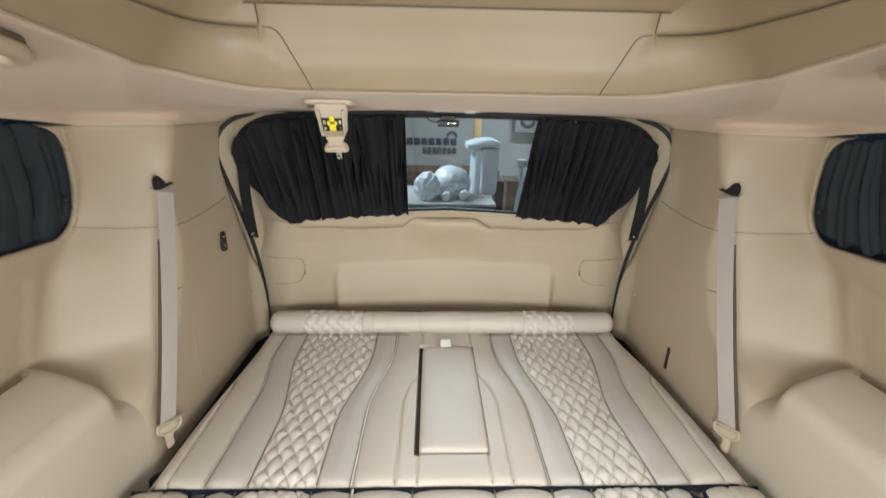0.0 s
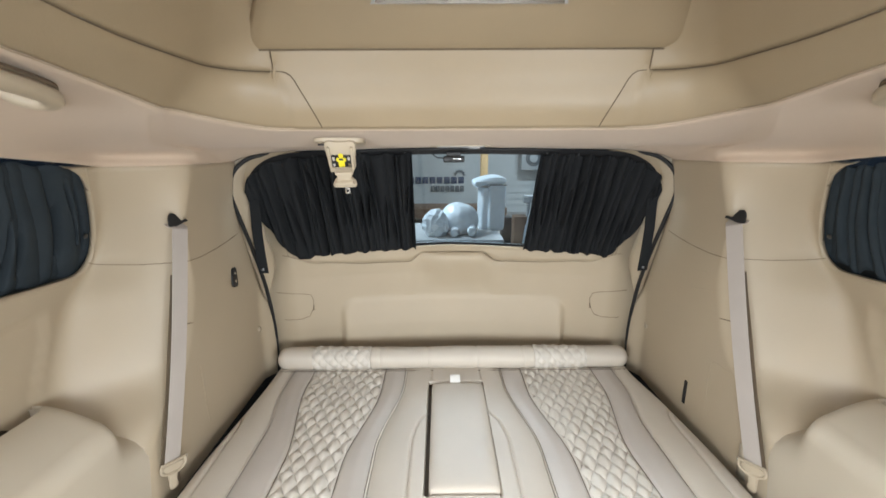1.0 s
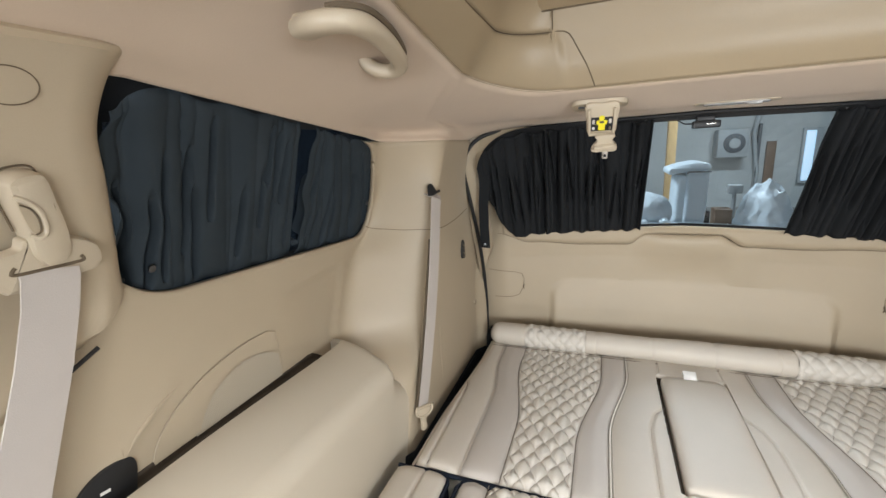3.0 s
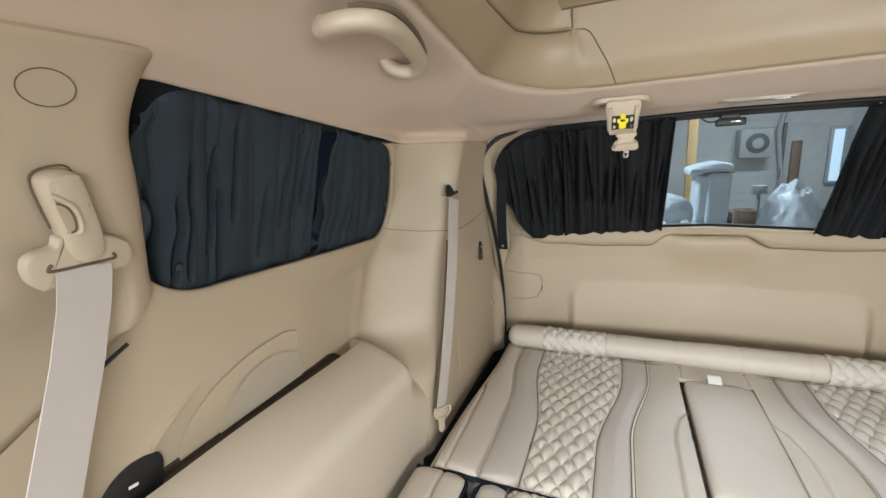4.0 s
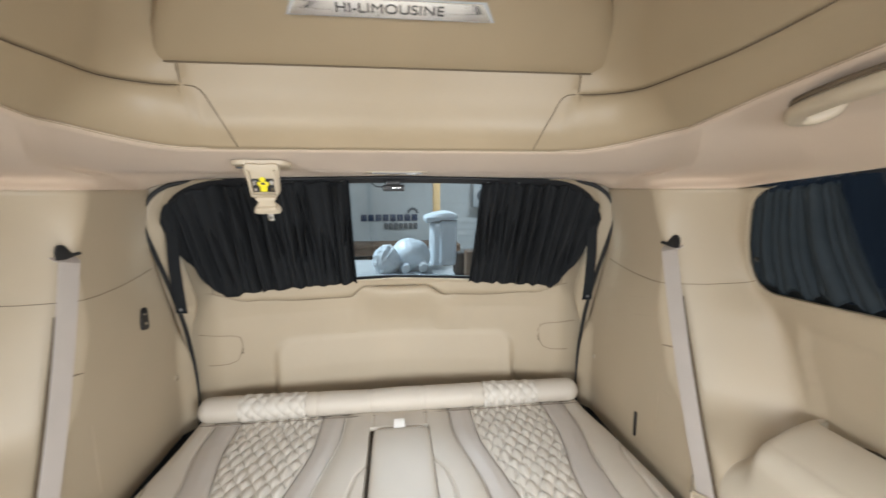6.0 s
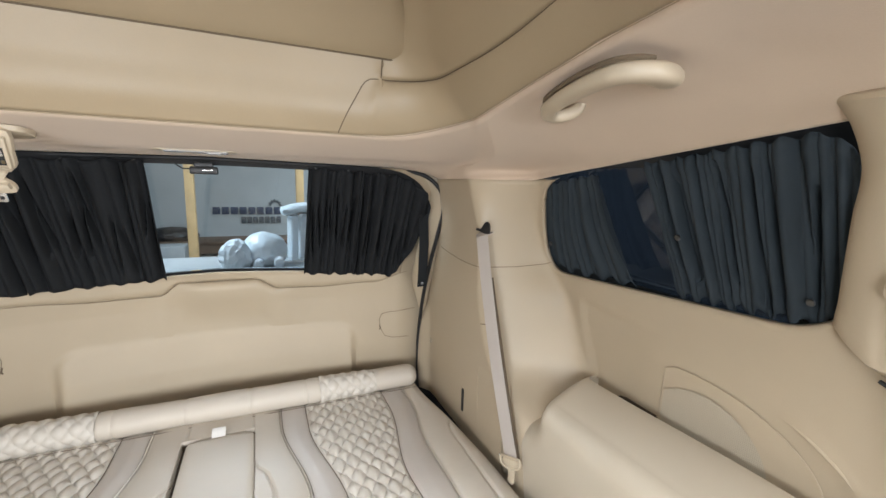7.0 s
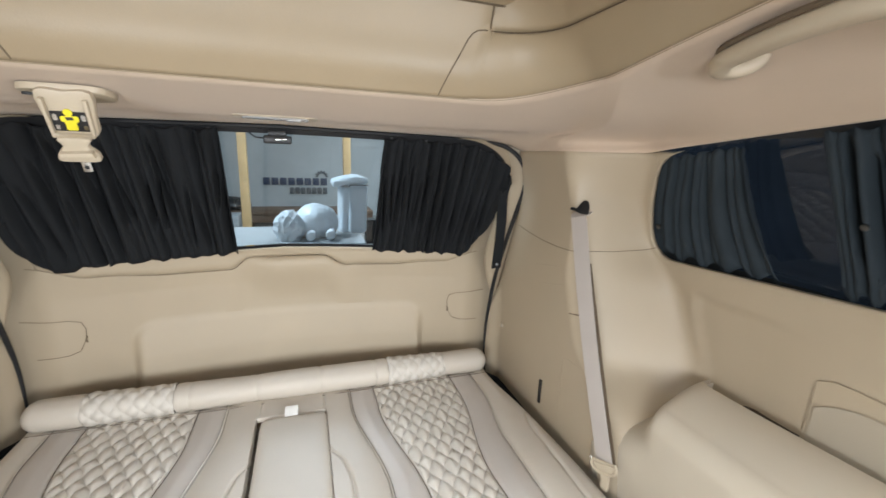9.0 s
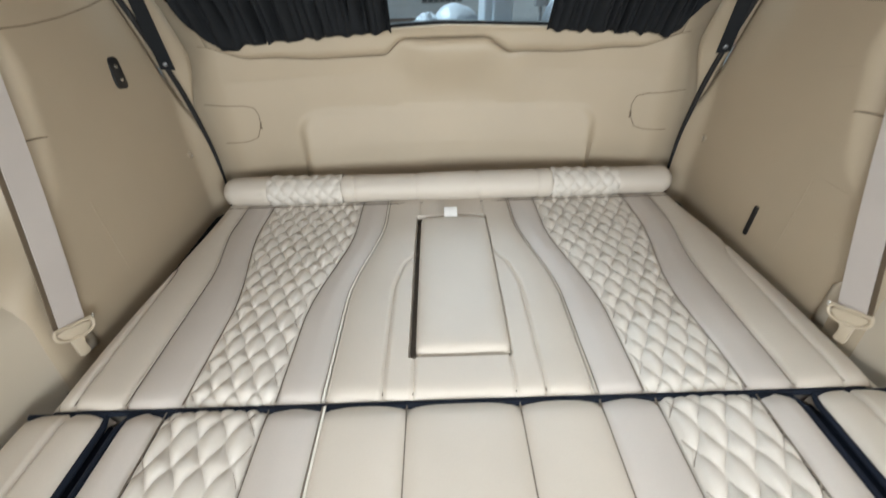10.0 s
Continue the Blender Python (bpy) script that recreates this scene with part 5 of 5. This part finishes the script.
def text_mesh(body, size, extrude):
    cu = bpy.data.curves.new("lettering", "FONT")
    cu.body, cu.size, cu.extrude, cu.align_x, cu.align_y = body, size, extrude, "CENTER", "CENTER"
    ob = bpy.data.objects.new("lettering", cu)
    scene.collection.objects.link(ob)
    me = bpy.data.meshes.new_from_object(ob.evaluated_get(bpy.context.evaluated_depsgraph_get()))
    bpy.data.objects.remove(ob)
    return me


def nameplate():
    t = thing("nameplate", "bright chrome nameplate with engraved capital letters", "nameplate")
    y = 1.323
    m = frame_at((0.007, y - 0.008, panel_point(y) - 0.0135), (0, -0.56, -0.83), (0, -0.83, 0.56))
    w, h = 0.308, 0.028
    out = [(-w / 2, -h / 2), (w / 2, -h / 2), (w / 2 - 0.004, -h / 4), (w / 2 - 0.018, h / 2), (-w / 2 + 0.03, h / 2), (-w / 2 + 0.012, h / 4)]
    part("plate", slab(out, 0.003, m, 0.0012), CHROME, t)
    part("film", slab([(x * 1.04, yy * 1.18) for x, yy in out], 0.0006, m, 0), BULB, t, "clear protective film")
    me = text_mesh("HI-LIMOUSINE", 0.026, 0.0006)
    me.materials.append(ENGRAVED)
    ob = new("lettering", me)
    ob.parent = t
    ob.matrix_local = m @ pose(-0.004, 0, 0.0034) @ Matrix.Diagonal((1.0, 0.85, 1, 1))
    return t


nameplate()


# ---- things on the rear header ----
def belt_holder():
    t = thing("ceiling_belt_holder", "beige ceiling buckle holder with a yellow warning label", "belt holder")
    flange = curved([(-0.052, -0.030), (-0.046, 0.026), (0.040, 0.034), (0.056, 0.020), (0.050, -0.034), (0.0, -0.040)], True, 4)
    part("base", slab(flange, 0.010, frame_at((-0.270, 1.566, 1.192), (0.0, -0.12, -1.0), (0, 1, 0)), 0.004), BUCKLE, t)
    part("base_slot", block(-0.312, -0.298, 1.527, 1.533, 1.1795, 1.1835, 0.001), BLACK, t, "small dark slot")
    m = frame_at((-0.264, 1.540, 1.150), (0.05, -0.90, -0.42)) @ Matrix.Diagonal((0.9, 0.88, 1, 1))
    part("case", slab(curved([(-0.036, 0.046), (0.0, 0.047), (0.036, 0.046), (0.034, 0.0), (0.030, -0.028), (0.0, -0.030), (-0.030, -0.028), (-0.034, 0.0)], True, 3), 0.012, m @ pose(0, 0, -0.008), 0.003), BUCKLE, t)
    for dx in (-0.0285, 0.0285):
        part("cheek", slab([(dx - 0.003, 0.036), (dx + 0.003, 0.036), (dx * 0.94 + 0.003, -0.026), (dx * 0.94 - 0.003, -0.026)], 0.009, m @ pose(0, 0, 0.002), 0.0018), BUCKLE, t)
    part("lower_lip", slab(rounded(0.058, 0.007, 0.003), 0.011, m @ pose(0, -0.0265, 0.002), 0.0018), BUCKLE, t)
    lab = part("label", slab(rounded(0.048, 0.034, 0.002), 0.0012, m @ pose(0, -0.003, 0.0042), 0), BLACK, t, "dark label with yellow blocks")
    for w, h, r, dx, dy in ((0.024, 0.010, 0.003, 0, 0.0015), (0.015, 0.011, 0.002, 0, -0.0125), (0.012, 0.012, 0.0055, 0, 0.0125), (0.016, 0.004, 0.0015, 0, -0.0055)):
        part("yellow_block", slab(rounded(w, h, r), 0.0012, m @ pose(dx, dy, 0.0054), 0), YELLOW, lab, "yellow printed block")
    part("dark_mark", slab([(-0.006, 0.003), (0.004, 0.004), (0.006, -0.001), (-0.004, -0.002)], 0.0006, m @ pose(0, 0.0015, 0.0066), 0), ENGRAVED, lab, "dark printed mark")
    for dx in (-0.0185, 0.0185):
        for dy, h in ((-0.013, 0.008), (0.004, 0.011)):
            part("silver_block", slab(rounded(0.006, h, 0.002), 0.001, m @ pose(dx, dy, 0.0054), 0), STEEL, lab, "silver printed block")
    q = frame_at((-0.258, 1.532, 1.108), (0.08, -0.86, -0.50)) @ Matrix.Diagonal((0.9, 0.78, 1, 1))
    part("tongue_cover", slab(curved([(-0.020, 0.024), (0.022, 0.024), (0.017, 0.008), (0.027, -0.006), (0.027, -0.024), (0.0, -0.026), (-0.027, -0.024), (-0.026, -0.008), (-0.016, 0.008)], True, 3), 0.009, q, 0.003), BUCKLE, t, "ridged beige tongue cover")
    part("ridge", slab([(-0.022, 0.004), (0.022, 0.008), (0.025, -0.004), (-0.025, -0.007)], 0.012, q @ pose(0, -0.006, 0.006), 0.003), BUCKLE, t)
    part("tongue", slab(rounded(0.013, 0.030, 0.003), 0.003, q @ pose(0.004, -0.036, 0.002), 0.001), STEEL, t, "bright steel tongue")
    part("tongue_hole", slab(rounded(0.006, 0.008, 0.002), 0.0035, q @ pose(0.004, -0.040, 0.002), 0), BLACK, t, "dark hole of the tongue")
    return t


belt_holder()


def lamp_lens():
    t = thing("cargo_lamp", "flush clear lamp lens in the rear header", "lamp")
    m = frame_at((0.012, 1.682, 1.1815), (0, -0.08, -1.0), (0, 1, 0))
    part("bezel", slab(rounded(0.158, 0.046, 0.014), 0.006, m, 0.002), BUCKLE, t)
    part("lens", slab(rounded(0.124, 0.026, 0.009), 0.003, m @ pose(0, 0, 0.005), 0.0015), LENS, t, "clear ribbed lens")
    part("switch", slab(rounded(0.030, 0.014, 0.006), 0.003, m @ pose(-0.034, -0.002, 0.0078), 0.0012), LENS, t, "pale rocker switch")
    return t


lamp_lens()


def rear_camera():
    t = thing("rear_camera", "small black camera at the top of the rear glass", "camera")
    y = glass_y(0, 1.14)
    part("housing", block(-0.032, 0.034, y - 0.032, y - 0.006, 1.128, 1.148, 0.004), BLACK, t)
    part("bracket", block(-0.022, 0.022, y - 0.020, y + 0.004, 1.146, 1.160, 0.002), BLACK, t)
    part("marking", block(-0.002, 0.022, y - 0.0335, y - 0.0318, 1.137, 1.1405, 0.0005), STEEL, t, "silver marking strip")
    cable = [(-0.03, y - 0.012, 1.141), (-0.05, y - 0.012, 1.142), (-0.062, y - 0.010, 1.150), (-0.075, y - 0.006, 1.160)]
    part("cable", tube_along(cable, 0.002, 6), BLACK, t, "thin black cable")
    return t


rear_camera()


# ---- fittings on the rear pillars ----
def socket():
    t = thing("pillar_fitting", "black plastic fitting with two screws on the pillar", "fitting")
    x = wall_x(1.815, 0.785)
    m = frame_at((-x, 1.815, 0.785), (1, -0.05, 0.1), (0, 0.15, 1))
    part("plate", slab(rounded(0.030, 0.062, 0.010), 0.005, m, 0.002), BLACK, t)
    for dy in (-0.013, 0.013):
        part("screw", disc(0.0042, 0.002, m @ pose(0, dy, 0.005), 12, 0.0005), STEEL, t, "bright screw head")
    return t


socket()
for sx in (-1, 1):
    t = thing("lashing_hook", "small worn metal hook in the pillar trim", "hook", group="lashing hooks")
    x = wall_x(1.962, 0.546)
    m = frame_at((sx * x, 1.955, 0.546), (-sx, 0, 0))
    part("washer", disc(0.009, 0.002, m, 14, 0.0005), BUCKLE, t)
    part("hook", tube_along([m @ Vector(p) for p in ((-0.006, 0.008, 0.003), (0.003, 0.006, 0.006), (0.004, -0.004, 0.006), (-0.002, -0.010, 0.003))], 0.0018, 6), STEEL, t, "worn metal")
t = thing("trim_slot", "narrow black slot low in the pillar trim", "slot")
x = wall_x(1.69, 0.45)
part("slot", slab(rounded(0.012, 0.075, 0.003), 0.003, frame_at((x, 1.69, 0.45), (-1, 0, 0)), 0.0008), BLACK, t)
# outline of an access flap low in the right-hand pillar, and short moulding lines
for sx, lines in ((1, [((1.60, 0.60), (1.585, 0.61), (1.52, 0.61)), ((1.60, 0.60), (1.60, 0.42)), ((1.62, 0.80), (1.72, 0.775)), ((1.66, 0.84), (1.76, 0.82))]), (-1, [((1.60, 0.60), (1.60, 0.43))])):
    for ln in lines:
        j = finish("trim_line", tube_along([(sx * (wall_x(y, z) + 0.0002), y, z) for y, z in ln], 0.0008, 5), TRIM)
        tagged(j, "faint moulding line in the pillar trim", "trim", kind="structure")
# black switch panel on the wheel arch side of the left wall
t = thing("switch_panel", "black control panel with small white marks in the side trim", "switch panel")
m = frame_at((-(wall_x(0.815, 0.705) - 0.002), 0.815, 0.705), (1, 0.05, 0.2), (0, 0.35, 1))
part("plate", slab(curved([(-0.045, -0.05), (0.03, -0.05), (0.042, -0.005), (0.034, 0.020), (0.0, 0.016), (-0.03, -0.008)]), 0.006, m, 0.003), BLACK, t)
part("marking", slab([(-0.006, -0.004), (0.006, -0.002), (0.006, 0.002), (-0.006, 0.0)], 0.0008, m @ pose(0.0, -0.012, 0.006), 0), WHITE, t, "small white marking")


# ---- workshop behind the van ----
GROUND = -0.45
ground = finish("ground", block(-40, 40, -40, 40, GROUND - 0.1, GROUND, 0), CONCRETE)
tagged(ground, "grey concrete workshop floor", "ground", kind="structure")
back = finish("wall_north", block(-6, 6, 11.0, 11.2, GROUND, 3.3, 0), SIDING)
tagged(back, "grey workshop wall clad in horizontal siding", "wall", kind="structure")
for k in range(22):
    z = GROUND + 0.165 * k
    bm = bmesh.new()
    vs = [bm.verts.new(p) for p in ((-6, 10.984, z), (6, 10.984, z), (6, 10.995, z + 0.162), (-6, 10.995, z + 0.162), (-6, 10.999, z), (6, 10.999, z))]
    bm.faces.new((vs[0], vs[1], vs[2], vs[3]))
    bm.faces.new((vs[4], vs[5], vs[1], vs[0]))
    part("siding_board", bm, SIDING, back)
for nm, x0, x1 in (("wall_west", -6.2, -6), ("wall_east", 6, 6.2)):
    w = finish(nm, block(x0, x1, -3.5, 11.2, GROUND, 3.3, 0), SIDING)
    tagged(w, "grey workshop side wall", "wall", kind="structure")
c = finish("workshop_ceiling", block(-6.2, 6.2, -3.5, 11.2, 3.3, 3.4, 0), PLATE_GREY)
tagged(c, "grey workshop ceiling", "ceiling", kind="structure")
for x in (-0.902, 0.775):
    p = finish("timber_post", block(x - 0.065, x + 0.065, 8.3, 8.45, GROUND, 3.3, 0.006), POST)
    tagged(p, "pale pine timber post", "post", group="timber posts")


def sign():
    """Wall sign: the lettering is kept as plain bars."""
    t = thing("wall_sign", "dark plain-bar sign with a gear shape", "sign")
    for row, (a, b, z, h, mat) in enumerate(((-0.845, 0.585, 0.362, 0.165, SIGN_BLUE), (-0.282, 0.575, 0.152, 0.150, SIGN_GREY))):
        n = 8 if row == 0 else 7
        step = (b - a) / n
        for k in range(n):
            part("bar", block(a + step * k, a + step * k + step * 0.80, 10.955, 10.97, z - h / 2, z + h / 2, 0.004), mat, t)
    cx, cz = 0.435, 0.475
    teeth = []
    for k in range(25):
        a = math.pi * k / 24
        r = 0.155 if k % 4 < 2 else 0.125
        teeth.append((cx + r * math.cos(a), cz + r * math.sin(a)))
    bm = bmesh.new()
    o = [bm.verts.new((x, 10.955, z)) for x, z in teeth]
    i = [bm.verts.new((cx + 0.08 * math.cos(math.pi * k / 24), 10.955, cz + 0.08 * math.sin(math.pi * k / 24))) for k in range(25)]
    for k in range(24):
        bm.faces.new((o[k], o[k + 1], i[k + 1], i[k]))
    ext = bmesh.ops.extrude_face_region(bm, geom=bm.faces[:])
    bmesh.ops.translate(bm, vec=(0, 0.015, 0), verts=[v for v in ext["geom"] if isinstance(v, bmesh.types.BMVert)])
    part("gear_shape", bm, SIGN_GREY, t)
    return t


sign()


def crumple(cx, cy, cz, rx, ry, rz, seed, rough=1.0):
    """A loosely wrapped bundle."""
    bm = bmesh.new()
    bmesh.ops.create_icosphere(bm, subdivisions=5, radius=1)
    off = Vector((seed * 3.1, seed * 1.7, seed))
    for v in bm.verts:
        ridge = (1 - abs(noise.noise(v.co * 2.6 + off))) ** 3 + 0.5 * (1 - abs(noise.noise(v.co * 6.0 + off))) ** 3
        n = noise.noise(v.co * 0.9 + off) * 0.16 + (ridge - 0.6) * 0.09 * rough
        v.co = Vector((cx + rx * v.co.x * (1 + n), cy + ry * v.co.y * (1 + n), max(GROUND + 0.002, cz + rz * v.co.z * (1 + n))))
    for f in bm.faces:
        f.smooth = True
    return bm


def work_table():
    t = thing("low_table", "dark low table with a grey top in the workshop", "table")
    part("top", block(-0.95, 0.58, 4.50, 5.45, 0.262, 0.290, 0.006), PLATE_GREY, t)
    part("front_board", block(-0.95, 0.575, 4.515, 4.54, 0.02, 0.262, 0.004), BLACK, t, "black front board")
    for x in (-0.90, 0.52):
        for y in (4.58, 5.38):
            part("leg", block(x - 0.03, x + 0.03, y - 0.03, y + 0.03, GROUND, 0.262, 0.004), BLACK, t)
    return t


work_table()


def captain_seat():
    """A seat back laid on the table, seen from its side: pad towards -x, pale shell behind."""
    t = thing("van_seat", "pale blue vinyl van seat backrest with its headrest", "seat")

    def upright(x0, x1, lean, y0, y1, z0, z1, soft):
        def back(u, v):
            a = 2 * math.pi * u
            c, s = math.cos(a), math.sin(a)
            k = 1 - 0.10 * (1 - min(1, v / 0.06, (1 - v) / 0.06))
            x = (x0 + x1) / 2 + lean * (v - 1) + k * (x1 - x0) / 2 * math.copysign(abs(c) ** soft, c)
            return x, (y0 + y1) / 2 + k * (y1 - y0) / 2 * math.copysign(abs(s) ** soft, s), z0 + (z1 - z0) * v

        bm = sheet(48, 24, back, closed_u=True)
        bmesh.ops.holes_fill(bm, edges=bm.edges[:])
        bmesh.ops.recalc_face_normals(bm, faces=bm.faces)
        return bm

    part("shell", upright(0.475, 0.668, 0.015, 4.96, 5.42, 0.29, 0.775, 0.30), VINYL, t)
    part("pad", upright(0.385, 0.52, 0.012, 5.00, 5.38, 0.29, 0.745, 0.6), WRAP, t, "backrest pad under clear wrap")

    def head(u, v):
        # a thick rounded roll that droops towards the pad, flat underneath
        a = 2 * math.pi * u
        c, s = math.cos(a), math.sin(a)
        x = 0.492 + 0.172 * math.copysign(abs(c) ** 0.7, c)
        top = 0.868 - 0.32 * max(0, 0.56 - x) ** 1.35 - 0.5 * max(0, x - 0.60) ** 1.5
        low = 0.782 if x > 0.47 else 0.782 - 0.30 * (0.47 - x)
        z = low + (top - low) * (0.5 + 0.5 * math.copysign(abs(s) ** 0.6, s))
        e = min(v, 1 - v)
        k = math.sqrt(max(0.001, 1 - (1 - min(1, e / 0.10)) ** 2))
        return 0.50 + (x - 0.50) * (0.92 + 0.08 * k), 4.95 + 0.46 * v, 0.815 + (z - 0.815) * k

    bm = sheet(48, 24, head, closed_u=True)
    bmesh.ops.holes_fill(bm, edges=bm.edges[:])
    bmesh.ops.recalc_face_normals(bm, faces=bm.faces)
    part("headrest", bm, VINYL, t)
    part("joint", tube_along([(0.47, 4.952, 0.762), (0.485, 4.950, 0.780), (0.54, 4.949, 0.781), (0.664, 4.950, 0.778)], 0.006, 6), SIGN_GREY, t, "dark joint under the headrest")
    return t


captain_seat()
for args in ((0.16, 4.88, 0.43, 0.185, 0.18, 0.185, 2, 0.25), (1.12, 5.05, 0.14, 0.25, 0.26, 0.52, 5), (-0.09, 4.74, 0.405, 0.135, 0.13, 0.155, 7, 1.3)):
    b = finish("wrapped_bundle", crumple(*args), WRAP)
    tagged(b, "loose bundle wrapped in clear plastic sheet", "bundle", group="wrapped bundles")
for x, z in ((0.095, 0.335), (0.268, 0.345)):
    b = finish("padded_roll", tube_along([(x, 4.60, z), (x, 4.61, z), (x + 0.01, 4.80, z + 0.01), (x + 0.01, 4.81, z + 0.01)], [0.030, 0.046, 0.046, 0.03], 16, 0.9), VINYL)
    tagged(b, "small pale padded roll on the low table", "roll", group="padded rolls")
bench = thing("work_bench", "long brown workbench along the workshop wall", "bench")
part("top", block(-3.4, 1.4, 9.4, 10.2, -0.175, -0.115, 0.006), WOOD, bench)
for x in (-3.3, -1.0, 1.3):
    part("leg", block(x - 0.05, x + 0.05, 9.5, 10.1, GROUND, -0.175, 0.004), WOOD, bench)
part("apron", block(-3.4, 1.4, 9.43, 9.47, -0.34, -0.175, 0.004), WOOD, bench)
box = finish("storage_box", block(-1.62, -1.08, 8.7, 9.1, GROUND, -0.075, 0.02), PLATE_GREY)
tagged(box, "pale grey storage box on the floor", "box")
ac = thing("wall_unit", "grey fan unit mounted on the workshop wall", "fan unit")
part("case", block(1.90, 2.44, 10.6, 10.96, 0.62, 1.18, 0.03), PLATE_GREY, ac)
part("fan_ring", disc(0.19, 0.02, frame_at((2.19, 10.6, 0.90), (0, -1, 0)), 28, 0.01), SIGN_GREY, ac, "dark round fan guard")
part("fan_hub", disc(0.10, 0.02, frame_at((2.19, 10.58, 0.90), (0, -1, 0)), 20, 0.01), PLATE_GREY, ac)
pipe = finish("conduit", tube_along([(2.66, 10.9, 3.3), (2.66, 10.9, 1.5), (2.58, 10.9, 1.1), (2.7, 10.9, 0.3), (2.66, 10.9, GROUND)], 0.045, 10), PLATE_GREY)
tagged(pipe, "grey conduit running down the workshop wall", "pipe")
win = thing("window_3", "bright workshop window in the back wall", "window", kind="structure")
part("window_frame", block(3.40, 3.72, 10.90, 10.97, 0.05, 1.12, 0.01), PLATE_GREY, win)
part("pane", block(3.45, 3.60, 10.885, 10.90, 0.10, 1.07, 0), DAY, win)
meter = thing("bench_grinder_stand", "grey stand with a square head", "stand")
part("pole", tube_along([(1.12, 6.0, GROUND), (1.12, 6.0, 0.46)], 0.022, 10), PLATE_GREY, meter)
part("head", block(1.05, 1.185, 5.94, 6.04, 0.455, 0.55, 0.01), PLATE_GREY, meter)
part("foot", disc(0.2, 0.03, pose(1.12, 6.0, GROUND), 20, 0.005), PLATE_GREY, meter)
# Fixtures for the two assumed ceiling lamps, out of view
for gx, gy in ((-1.6, 5.4), (2.2, 7.6)):
    l = thing("workshop_lamp", "assumed bright fluorescent lamp on the workshop ceiling, out of view", "lamp", group="workshop lamps")
    part("housing", block(gx - 0.65, gx + 0.65, gy - 0.16, gy + 0.16, 3.18, 3.3, 0.01), PLATE_GREY, l)
    part("tube", tube_along([(gx - 0.6, gy, 3.14), (gx + 0.6, gy, 3.14)], 0.03, 10), TUBE, l, "glowing tube")
# Fixture made up to go with the added overhead fill, out of view
lamp = thing("cabin_lamp", "added flat white lamp under the raised roof, out of view", "lamp")
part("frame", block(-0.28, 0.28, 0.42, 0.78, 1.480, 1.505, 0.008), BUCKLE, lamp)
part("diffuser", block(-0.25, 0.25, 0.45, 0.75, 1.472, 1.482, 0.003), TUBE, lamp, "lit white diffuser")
b = finish("dark_sheet", crumple(-1.42, 9.8, -0.02, 0.42, 0.26, 0.15, 9), BLACK)
tagged(b, "crumpled black plastic sheet lying on the workbench", "sheet")
b = finish("tool_case", block(0.80, 0.93, 6.1, 6.3, GROUND, 0.24, 0.015), BLACK)
tagged(b, "small black tool case beside the meter stand", "case")
b = finish("carton", block(0.90, 1.06, 5.75, 5.95, GROUND, 0.31, 0.008), WOOD)
tagged(b, "open brown cardboard carton beside the meter stand", "carton")
d = thing("wall_locker", "narrow brown-grey locker door against the workshop wall", "locker")
part("door", block(2.83, 2.99, 10.90, 10.96, GROUND, 0.90, 0.008), WOOD, d)
part("side_panel", block(2.66, 2.71, 10.86, 10.96, GROUND, 1.26, 0.008), SIGN_GREY, d, "dark grey upright")
